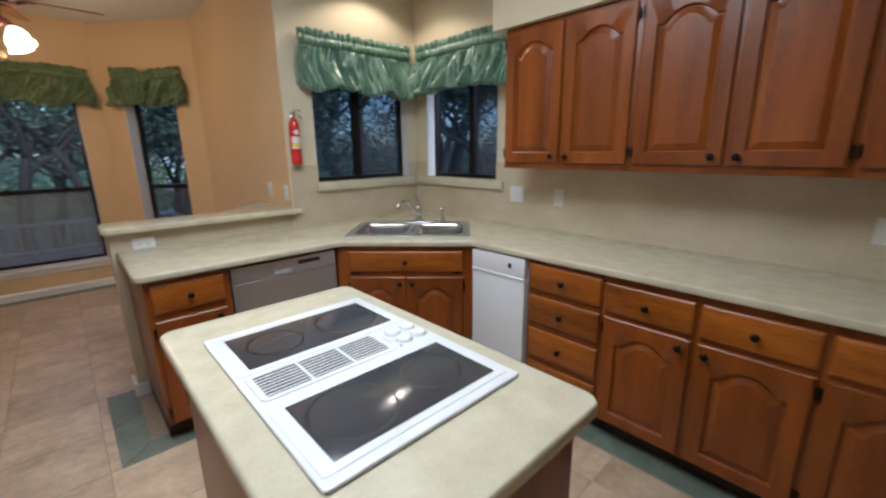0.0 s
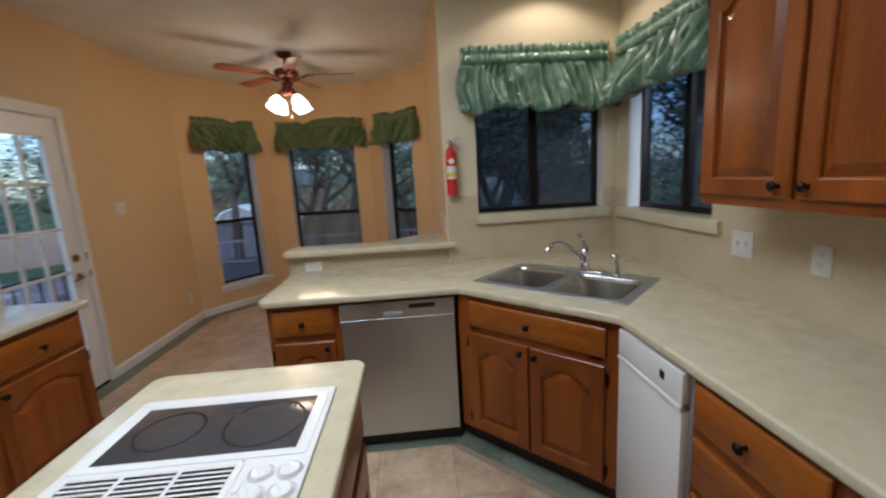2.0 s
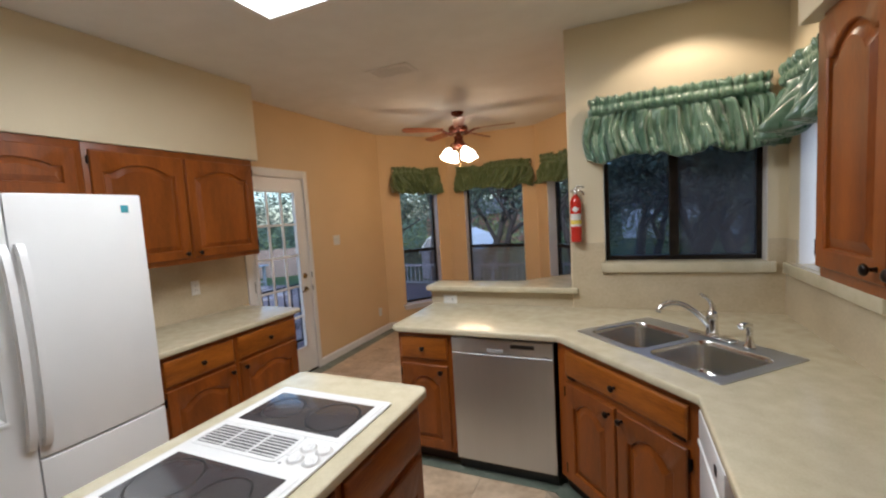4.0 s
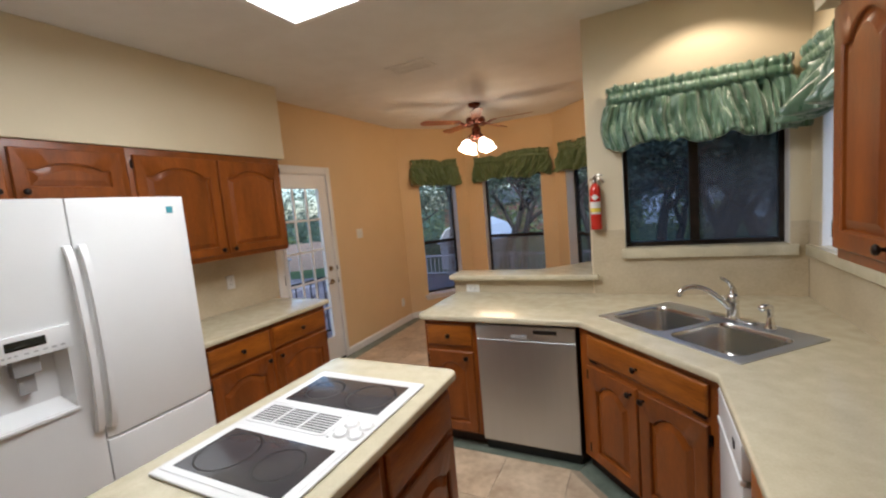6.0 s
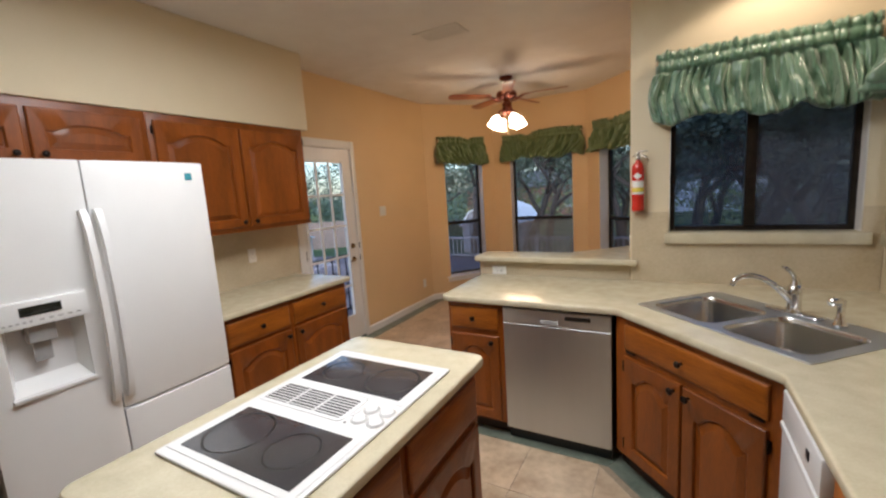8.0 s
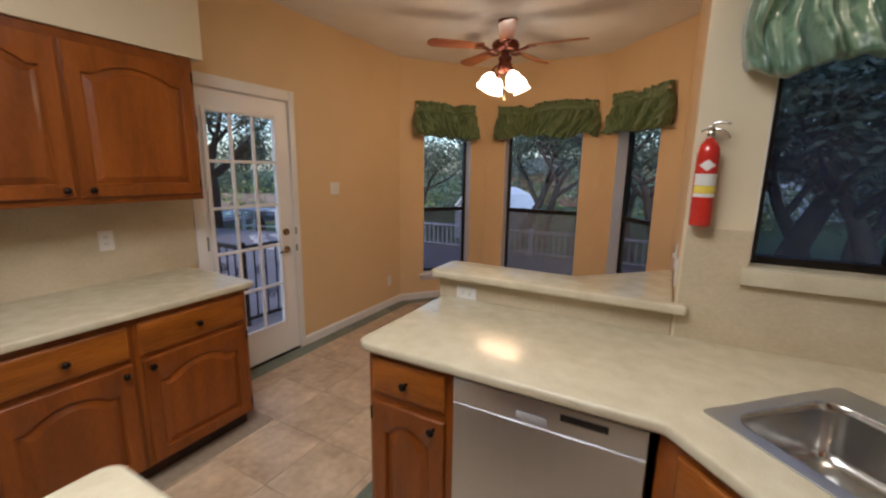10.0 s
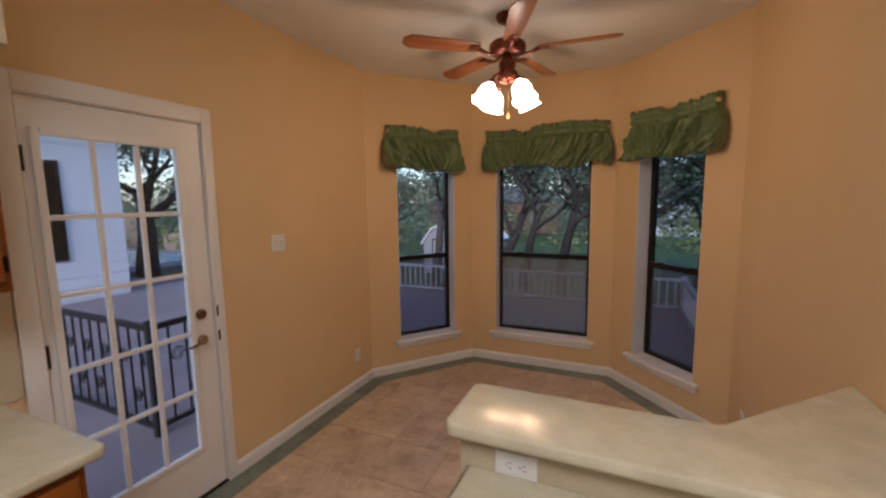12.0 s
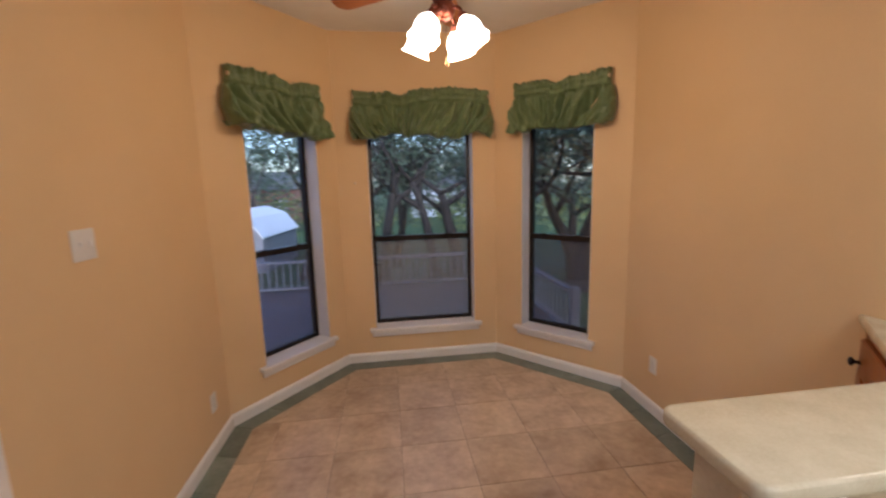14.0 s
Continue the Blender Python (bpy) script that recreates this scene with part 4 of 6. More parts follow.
for k in range(7):
    s = boxp("slat", (-0.154, -0.010, -0.001), (0.154, 0.010, 0.001), M["ceiling"], vt, 0)
    s.matrix_local = pose(0, -0.066 + 0.022 * k, -0.0050, 5, 0, 0)

# ---- ceiling fan ----
fan = thing("ceiling_fan", pose(FAN[0], FAN[1], CEIL), "copper ceiling fan with wooden blades and lit glass shades", "ceiling fan")
bm = bmesh.new()
lathe(bm, [(0, -0.001), (0.072, -0.001), (0.075, -0.012), (0.060, -0.038), (0.030, -0.052), (0, -0.054)], 26)
part("canopy", bm, M["fan_metal"], fan, "", True)
bm = bmesh.new()
tube(bm, [(0, 0, -0.05), (0, 0, -0.145)], 0.013, 14)
part("downrod", bm, M["fan_metal"], fan, "", auto=40)
bm = bmesh.new()
lathe(bm, [(0, -0.108), (0.030, -0.110), (0.045, -0.122), (0.095, -0.130), (0.112, -0.142), (0.116, -0.170), (0.108, -0.195), (0.085, -0.208), (0.07, -0.214), (0, -0.215)], 32)
part("motor_housing", bm, M["fan_metal"], fan, "", auto=50)
bm = bmesh.new()
lathe(bm, [(0, -0.181), (0.034, -0.182), (0.034, -0.210), (0.052, -0.215), (0.056, -0.235), (0.048, -0.262), (0.060, -0.275), (0.062, -0.315), (0.045, -0.338), (0.018, -0.350), (0, -0.352)], 26)
part("switch_housing", bm, M["fan_metal"], fan, "", auto=50)
for k in range(5):
    m = pose(0, 0, 0, 0, 0, 4 + 72 * k)
    bm = bmesh.new()
    tube(bm, bez((0.085, 0, -0.205), (0.13, 0, -0.222), (0.15, 0, -0.200), (0.20, 0, -0.186), 6), [0.012, 0.011, 0.011, 0.012, 0.014, 0.014, 0.012], 8)
    box(bm, 0.185, 0.255, -0.035, 0.035, -0.189, -0.183, 0.003)
    iron = part("blade_iron", bm, M["fan_metal"], fan, "", auto=45)
    iron.matrix_local = m
    bm = slab(fillet([(0.19, -0.052), (0.62, -0.068), (0.665, -0.03), (0.665, 0.03), (0.62, 0.068), (0.19, 0.052)], [0.02, 0.04, 0.03, 0.03, 0.04, 0.02], 4), -0.0035, 0.0035, 0.002)
    bl = part("blade", bm, M["fan_wood"], fan, "reddish wood blade", auto=40)
    bl.matrix_local = m @ pose(0, 0, -0.1785, 11, 0, 0)
for ang in (50, 140, 230, 320):
    m = pose(0, 0, 0, 0, 0, ang)
    bm = bmesh.new()
    tube(bm, bez((0.045, 0, -0.30), (0.09, 0, -0.295), (0.105, 0, -0.31), (0.11, 0, -0.345), 7), 0.009, 10)
    arm = part("light_arm", bm, M["fan_metal"], fan, "", True)
    arm.matrix_local = m
    bm = bmesh.new()
    lathe(bm, [(0, 0.004), (0.022, 0.002), (0.026, -0.018), (0.024, -0.022), (0, -0.022)], 16)
    so = part("socket", bm, M["fan_metal"], fan, "", auto=50)
    so.matrix_local = m @ pose(0.110, 0, -0.342, 0, -27, 0)
    bm = bmesh.new()
    prof = [(0.024, -0.022), (0.030, -0.030), (0.050, -0.052), (0.062, -0.085), (0.061, -0.115), (0.066, -0.140), (0.076, -0.155)]
    segs = 30
    rings = []
    for i, (r, z) in enumerate(prof):
        f = max(0, i - 3) / 3 * 0.06
        rings.append([bm.verts.new(((r * (1 + f * math.cos(6 * 2 * math.pi * q / segs))) * math.cos(2 * math.pi * q / segs), (r * (1 + f * math.cos(6 * 2 * math.pi * q / segs))) * math.sin(2 * math.pi * q / segs), z)) for q in range(segs)])
    for a, b in zip(rings, rings[1:]):
        for q in range(segs):
            bm.faces.new((a[q], a[(q + 1) % segs], b[(q + 1) % segs], b[q]))
    sh = part("shade", bm, M["bulb"], fan, "lit frosted tulip glass shade", True)
    sh.matrix_local = m @ pose(0.110, 0, -0.342, 0, -27, 0)
bm = bmesh.new()
tube(bm, [(0.012, -0.02, -0.345), (0.012, -0.02, -0.590)], 0.0016, 6)
lathe(bm, [(0, -0.586), (0.006, -0.590), (0.004, -0.600), (0.011, -0.612), (0.012, -0.620), (0.006, -0.632), (0, -0.633)], 14, Matrix.Translation((0.012, -0.02, 0)))
part("pull_chain", bm, M["brass"], fan, "thin brass pull chain with a ball", True)
bm = bmesh.new()
tube(bm, [(-0.012, -0.015, -0.345), (-0.012, -0.015, -0.50)], 0.0016, 6)
part("pull_chain", bm, M["brass"], fan, "thin brass pull chain", True)


for c in fan.children:
    kind = c.name.split(".")[0]
    c.location.z -= {"motor_housing": 0.030, "blade_iron": 0.030, "blade": 0.030, "switch_housing": 0.062, "light_arm": 0.062, "socket": 0.062, "shade": 0.062}.get(kind, 0.0)


# ---- valances ----
def valance(m, w, h, material, seed, label, group, sway=0.0, depth=0.080, rods=True, pinch=0.0, crisp=1.0):
    """A gathered balloon valance; local x along the wall, the room on the -y side, z from its foot."""
    rnd = random.Random(seed)
    e = thing("valance", m, label, "valance", group)
    nu = 240
    swags = [(rnd.uniform(0, w), rnd.uniform(0.05, 0.13), rnd.uniform(-0.5, 0.9)) for _ in range(int(3 + w * 4))]
    pulls = [(rnd.uniform(0.1, 0.9) * w, rnd.uniform(0.04, 0.10), rnd.uniform(0.3, 0.7)) for _ in range(int(2 + w * 3))]
    prof = []  # way down 0..1, outwards, gather amplitude, zone
    for k in range(6):
        prof.append((0.125 * k / 5, 0.80 + 0.14 * math.sin(math.pi * k / 5), 1.0 - 0.45 * k / 5, "head"))
    for k in range(5):
        prof.append((0.135 + 0.125 * k / 4, 0.86 + 0.12 * math.sin(math.pi * k / 4), 0.42, "band"))
    prof.append((0.268, 0.66, 0.40, "band"))
    for k in range(18):
        t = (k + 1) / 18
        prof.append((0.270 + 0.715 * t, 0.86 + 0.95 * math.sin(math.pi * min(1, t * 0.60)) * t ** 0.8, 0.85 + 0.55 * t, "body"))
    for k in range(6):
        t = (k + 1) / 6
        prof.append((0.985 + 0.020 * math.sin(math.pi * t) - 0.09 * t * t, 1.72 - 1.45 * t, 1.2 - 0.9 * t, "under"))
    bm = bmesh.new()
    rows = []
    for dn, out, amp, zone in prof:
        row = []
        for i in range(nu + 1):
            u = w * i / nu
            edge = min(1.0, min(i, nu - i) / 5)
            body = zone in ("body", "under")
            warp = 0.030 * noise.noise(Vector((u * 4.0, dn * 2.5, seed * 2.3))) * dn + 0.06 * (dn - 0.25) * noise.noise(Vector((u * 2.2, 7.0, seed)))
            if pinch:
                warp += 0.20 * max(0, dn - 0.2) * math.tanh((u - pinch * w) / 0.12)
            q = (u + warp) * (10.5 if body else 26) * crisp
            ridge = 2 * abs(noise.noise(Vector((q, dn * (1.1 if body else 0.1), seed * 5.7))))
            ridge2 = 2 * abs(noise.noise(Vector((q * 2.3 + 3, dn * 2.0, seed * 4.1))))
            d = (0.072 * (ridge - 0.42) + 0.026 * (ridge2 - 0.42)) * (1.0 if body else 0.36)
            ph = (u + 1.4 * warp) * 15 * crisp + 1.1 * noise.noise(Vector((u * 6, seed * 3.1, 0.5)))
            pleat = abs(math.sin(math.pi * ph)) ** 0.55
            d += (0.056 * (0.45 + 0.8 * abs(noise.noise(Vector((u * 9, seed * 1.3, 4.0))))) * (pleat - 0.7)) * (1.0 if body else 0.45)
            if body:
                crumple = abs(noise.noise(Vector((u * 13 + dn * 6, dn * 4.5 - u * 7, seed * 2.9))))
                d += 0.050 * (crumple - 0.2) * max(0, dn - 0.3)
            if body:
                for sx, sw, ss in swags:
                    q = (u - sx) / sw
                    if abs(q) < 3:
                        d += ss * math.exp(-q * q) * 0.045 * max(0, dn - 0.35)
                for px, pw, pd in pulls:
                    q2 = ((u - px) / pw) ** 2 + ((dn - pd) / 0.22) ** 2
                    if q2 < 6:
                        d -= 0.026 * math.exp(-q2)
            d *= 1 - 0.55 * (crisp - 1) * (1.0 if body else 1.25)
            z = h * (1 - dn)
            if pinch:
                g = math.exp(-((u - pinch * w) / 0.035) ** 2)
                d += 0.020 * g * (1 if dn < 0.6 else 0.3) - 0.030 * math.exp(-((u - pinch * w - 0.045) / 0.022) ** 2)
                z -= 0.034 * math.exp(-((u - pinch * w) / 0.06) ** 2) * (1 - dn) - 0.030 * math.exp(-((u - pinch * w) / 0.09) ** 2) * max(0, dn - 0.5)
            y = -(depth * out + d * amp) * (0.25 + 0.75 * edge ** 0.5)
            if zone == "head":
                lift = 1 - dn / 0.125
                z += lift * (0.016 * noise.noise(Vector((u * 22, seed, 0))) + 0.012 * noise.noise(Vector((u * 55, seed, 3.0))))
                y -= 0.010 * lift * math.sin(u * 150 + 4 * noise.noise(Vector((u * 12, seed, 1.0))))
            if body:
                z += (0.085 * noise.noise(Vector((u * 5.0, seed * 1.7, 0))) + 0.034 * noise.noise(Vector((u * 17, seed, 2.0)))) * max(0, dn - 0.2)
                if pinch:
                    tail = max(0, 1 - min(u, w - u) / 0.10)
                    z += h * 0.10 * tail ** 2 * max(0, dn - 0.6)
            z += sway * math.sin(2 * math.pi * u / w + 0.4) * (1 - 0.3 * dn)
            x = u + (0.040 * (u / w - 0.5) * 2 * math.sin(math.pi * min(1, max(0, dn - 0.25) / 0.78)) ** 0.7 if body else 0)
            row.append(bm.verts.new((x, y, z)))
        rows.append(row)
    for a, b in zip(rows, rows[1:]):
        for i in range(nu):
            bm.faces.new((a[i], a[i + 1], b[i + 1], b[i]))
    fab = part("fabric", bm, material, e, "", True)
    sol = fab.modifiers.new("thickness", "SOLIDIFY")
    sol.thickness = 0.0015
    if rods:
        bm = bmesh.new()
        for xa in (0.004, w - 0.016):
            box(bm, xa, xa + 0.012, -depth * 0.86, -0.001, h * 0.83, h * 0.90, 0.002)
        box(bm, 0.018, w - 0.018, -depth * 0.30, -depth * 0.26, h * 0.83, h * 0.90, 0.001)
        part("curtain_rod", bm, M["rod"], e, "cream flat curtain rod")
    return e


VZ = 1.952
for k, (a, b, s0, s1) in enumerate(((BAY[0], BAY[1], 0.185, 0.935), (BAY[1], BAY[2], 0.160, 1.300), (BAY[2], BAY[3], 0.215, 0.985))):
    valance(along(a, b, s0, 0, VZ), s1 - s0, 0.388, M["cloth"], 11 + k, ("gathered moss green balloon valance over a narrow bay window", "wide twisted moss green balloon valance over the middle window", "gathered moss green balloon valance over a narrow bay window")[k], "valances in the bay", sway=(0.004, -0.018, 0.010)[k], pinch=(0.62, 0.34, 0.48)[k])
valance(along((XC, YN), (XE, YN), 0.140, 0, 1.902), 0.985, 0.410, M["satin"], 31, "shiny green satin balloon valance over the sink window", "valances over the sink", crisp=1.35)
valance(along((XE, YN), (XE, YS), 0.085, 0, 1.902), 1.08, 0.410, M["satin"], 32, "shiny green satin balloon valance beside the wall cabinets", "valances over the sink", crisp=1.35)

# ---- patio door ----
dm = along((XW, YS), BAY[0], DOOR[0] - YS)
DW, DH = DOOR[1] - DOOR[0], DOOR[2]
dr = tagged(thing("door_1", dm, "white glazed patio door with fifteen panes, closed", "door"), kind="structure")
LX0, LX1, LZ0, LZ1 = 0.042, DW - 0.122, 0.285, 1.962
ob = bmesh.new()
for xa, xb, za, zb in ((0, LX0, 0.02, DH), (LX1, DW, 0.02, DH), (LX0, LX1, 0.02, LZ0), (LX0, LX1, LZ1, DH)):
    box(ob, xa, xb, 0.022, 0.066, za, zb)
part("leaf", ob, M["trim"], dr)
bm = bmesh.new()
t = 0.019
for xa, xb, za, zb in ((LX0 - 0.012, LX0 + t, LZ0 - 0.012, LZ1 + 0.012), (LX1 - t, LX1 + 0.012, LZ0 - 0.012, LZ1 + 0.012), (LX0 + t, LX1 - t, LZ0 - 0.012, LZ0 + t), (LX0 + t, LX1 - t, LZ1 - t, LZ1 + 0.012)):
    box(bm, xa, xb, 0.008, 0.0215, za, zb, 0.005)
part("glazing_bead", bm, M["trim"], dr, auto=40)
gx0, gx1, gz0, gz1 = LX0 + t, LX1 - t, LZ0 + t, LZ1 - t
for k in (1, 2):
    x = gx0 + (gx1 - gx0) * k / 3
    boxp("muntin", (x - 0.011, 0.019, gz0), (x + 0.011, 0.0365, gz1), M["trim"], dr, 0.004)
for k in (1, 2, 3, 4):
    z = gz0 + (gz1 - gz0) * k / 5
    boxp("muntin", (gx0, 0.020, z - 0.011), (gx1, 0.0360, z + 0.011), M["trim"], dr, 0.004)
for i in range(3):
    for j in range(5):
        xa, xb = gx0 + (gx1 - gx0) * i / 3, gx0 + (gx1 - gx0) * (i + 1) / 3
        za, zb = gz0 + (gz1 - gz0) * j / 5, gz0 + (gz1 - gz0) * (j + 1) / 5
        boxp("pane", (xa + 0.004, 0.038, za + 0.004), (xb - 0.004, 0.042, zb - 0.004), M["clear"], dr, 0).visible_shadow = False
bm = bmesh.new()
lathe(bm, [(0, 0.020), (0.012, 0.020), (0.026, 0.014), (0.029, 0.004), (0.029, 0.0), (0, 0.0)], 22, Matrix.Translation((DW - 0.074, 0.0215, 1.055)) @ Matrix.Rotation(math.pi / 2, 4, "X"))
box(bm, DW - 0.0775, DW - 0.0705, -0.012, 0.003, 1.046, 1.074, 0.002)
part("deadbolt", bm, M["brass"], dr, "aged brass deadbolt", auto=40)
bm = bmesh.new()
lathe(bm, [(0, 0.018), (0.016, 0.018), (0.027, 0.010), (0.030, 0.002), (0.030, 0.0), (0, 0.0)], 22, Matrix.Translation((DW - 0.074, 0.0215, 0.908)) @ Matrix.Rotation(math.pi / 2, 4, "X"))
tube(bm, bez((DW - 0.074, 0.005, 0.908), (DW - 0.074, -0.035, 0.908), (DW - 0.10, -0.034, 0.918), (DW - 0.180, -0.028, 0.898), 9), [0.011, 0.011, 0.010, 0.010, 0.010, 0.009, 0.009, 0.008, 0.008, 0.007], 10)
part("door_handle", bm, M["brass"], dr, "aged brass lever handle", auto=40)
for z in (0.25, 1.05, 1.85):
    boxp("hinge", (-0.014, 0.010, z - 0.05), (0.006, 0.024, z + 0.05), M["bronze"], dr, 0.002, "dark hinge")
for c in list(dr.children):  # the leaf closes nearly flush with the casing
    c.location.y -= 0.019
for z in (1.055, 0.912):
    boxp("strike_plate", (DW + 0.0085, -0.0200, z - 0.030), (DW + 0.0205, -0.0172, z + 0.030), M["bronze"], dr, 0.001, "dark strike plate")
boxp("threshold", (-0.018, 0.0, -0.003), (DW + 0.018, 0.149, 0.016), M["bronze"], dr, 0.003, "dark metal threshold")
bm = bmesh.new()
for xa, xb, za, zb in ((-0.0185, -0.003, 0.0, DH + 0.0185), (DW + 0.003, DW + 0.0185, 0.0, DH + 0.0185), (-0.003, DW + 0.003, DH + 0.003, DH + 0.0185)):
    box(bm, xa, xb, 0.001, 0.149, za, zb)
part("jamb", bm, M["trim"], dr)
bm = bmesh.new()
for xa, xb, za, zb in ((-0.080, -0.008, 0.0, DH + 0.088), (DW + 0.008, DW + 0.066, 0.0, DH + 0.088), (-0.008, DW + 0.008, DH + 0.008, DH + 0.088)):
    box(bm, xa, xb, -0.017, -0.001, za, zb, 0.005)
part("casing", bm, M["trim"], dr, auto=40)


# ---- switches, outlets and the extinguisher ----
def plate(m, kind, label):
    w = 0.116 if kind == "double" else 0.072
    e = thing({"double": "light_switch", "switch": "light_switch"}.get(kind, "outlet"), m, label, "switch" if kind in ("double", "switch") else "outlet")
    bm = bmesh.new()
    box(bm, -w / 2, w / 2, -0.0065, -0.0005, -0.057, 0.057, 0.003)
    part("cover_plate", bm, M["white_plastic"], e, auto=40)
    if kind == "outlet":
        for z in (-0.020, 0.020):
            bm = bmesh.new()
            box(bm, -0.0165, 0.0165, -0.0085, -0.0066, z - 0.0135, z + 0.0135, 0.001)
            soc = part("socket", bm, M["white_plastic"], e)
            bm = bmesh.new()
            box(bm, -0.008, -0.006, -0.0092, -0.0086, z - 0.001, z + 0.008)
            box(bm, 0.006, 0.008, -0.0092, -0.0086, z - 0.001, z + 0.008)
            box(bm, -0.002, 0.002, -0.0092, -0.0086, z - 0.009, z - 0.005)
            part("slot", bm, M["black"], soc)
    else:
        for x in ((-0.023, 0.023) if kind == "double" else (0,)):
            boxp("toggle", (x - 0.005, -0.017, -0.006), (x + 0.005, -0.0066, 0.014), M["white_plastic"], e, 0.002)
    return e


EAST, WEST, NORTH, NOOKE = ((XE, YN), (XE, YS)), ((XW, YS), BAY[0]), ((XC, YN), (XE, YN)), (BAY[3], (XC, YN))
plate(along(*EAST, YN - 2.475, -0.0105, 1.148), "double", "white double switch plate on the beige splash")
plate(along(*EAST, YN - 2.125, -0.0105, 1.147), "outlet", "white outlet on the beige splash")
plate(along(*EAST, YN - 0.584, -0.0105, 1.124), "double", "white double switch plate under the wall cabinets")
plate(along(*WEST, 2.845 - YS, -0.0105, 1.160), "outlet", "white outlet beside the refrigerator")
plate(along(*WEST, 4.675 - YS, 0, 1.395), "double", "white double switch plate on the tan wall")
plate(along(*WEST, 5.510 - YS, 0, 0.305), "outlet", "white outlet low on the tan wall")
plate(along(*NOOKE, BAY[3][1] - 5.41, 0, 0.335), "outlet", "white outlet low on the tan wall")
plate(along(*NOOKE, BAY[3][1] - 4.030, 0, 1.182), "switch", "white switch plate above the bar top")
plate(along(*NOOKE, BAY[3][1] - 3.710, 0, 1.172), "outlet", "white outlet above the bar top")
plate(along((1.0, YN), (2.0, YN), 0.168, 0, 0.950) @ pose(0, 0, 0, 0, 90, 0), "outlet", "white sideways outlet under the bar top")

ex = thing("fire_extinguisher", pose(2.148, YN - 0.049, 1.384) @ Matrix.Diagonal((0.88, 0.88, 1, 1)), "red fire extinguisher hung on the wall by the window", "extinguisher")
bm = bmesh.new()
lathe(bm, [(0, 0), (0.036, 0), (0.041, 0.004), (0.0415, 0.012), (0.0415, 0.262), (0.038, 0.285), (0.028, 0.303), (0.017, 0.312), (0.016, 0.320), (0, 0.320)], 28)
cy = part("cylinder", bm, M["red"], ex, "red enamelled cylinder", auto=50)
for z0, z1, mm, nm in ((0.150, 0.192, "label", "label"), (0.122, 0.149, "yellow", "label"), (0.108, 0.121, "label", "label")):
    bm = bmesh.new()
    n = 14
    lo, hi = [], []
    for k in range(n + 1):
        a = radians(205 + 130 * k / n)
        for row, z in ((lo, z0), (hi, z1)):
            row.append(bm.verts.new((0.0421 * math.cos(a), 0.0421 * math.sin(a), z)))
    for k in range(n):
        bm.faces.new((lo[k], lo[k + 1], hi[k + 1], hi[k]))
    part(nm, bm, M[mm], cy, "printed " + ("yellow" if mm == "yellow" else "white") + " label", True)
bm = bmesh.new()
cols = []
for k in range(9):
    a, hh = radians(228 + 84 * k / 8), 0.020 * (1 - abs(k / 4 - 1))
    cols.append([bm.verts.new((0.0421 * math.cos(a), 0.0421 * math.sin(a), 0.222 + sg * (hh + 0.0005))) for sg in (-1, 1)])
for a, b in zip(cols, cols[1:]):
    bm.faces.new((a[0], b[0], b[1], a[1]))
part("label", bm, M["label"], cy, "white diamond label")
bm = bmesh.new()
lathe(bm, [(0.015, 0.3205), (0.017, 0.335), (0.013, 0.345), (0, 0.346)], 16)
box(bm, -0.010, 0.010, -0.014, 0.014, 0.338, 0.362, 0.003)
vh = part("valve", bm, M["chrome"], ex, "metal valve head", auto=40)
bm = bmesh.new()
tube(bm, bez((0, 0, 0.362), (0.015, -0.005, 0.380), (0.035, -0.01, 0.372), (0.062, -0.012, 0.366), 7), 0.0055, 8)
tube(bm, bez((0.005, 0, 0.350), (0.025, -0.005, 0.352), (0.05, -0.01, 0.345), (0.066, -0.012, 0.315), 7), 0.0055, 8)
tube(bm, bez((-0.008, 0, 0.35), (-0.02, 0, 0.352), (-0.03, 0, 0.35), (-0.036, -0.004, 0.340), 5), 0.004, 8)
part("lever", bm, M["chrome"], vh, "chrome squeeze levers", True)
bm = bmesh.new()
box(bm, -0.012, 0.012, 0.0425, 0.0555, 0.02, 0.30, 0.002)
part("bracket", bm, M["bronze"], ex, "dark wall bracket", auto=40)
bm = bmesh.new()
lathe(bm, [(0, 0), (0.012, 0), (0.010, 0.004), (0.004, 0.006), (0.004, 0.018), (0, 0.019)], 12, Matrix.Translation((0.125, BAY[1][1], 1.60)) @ Matrix.Rotation(math.pi / 2, 4, "X"))
tagged(part("curtain_hook", bm, M["rod"], auto=40), "small cream tie-back hook on the wall", "hook")

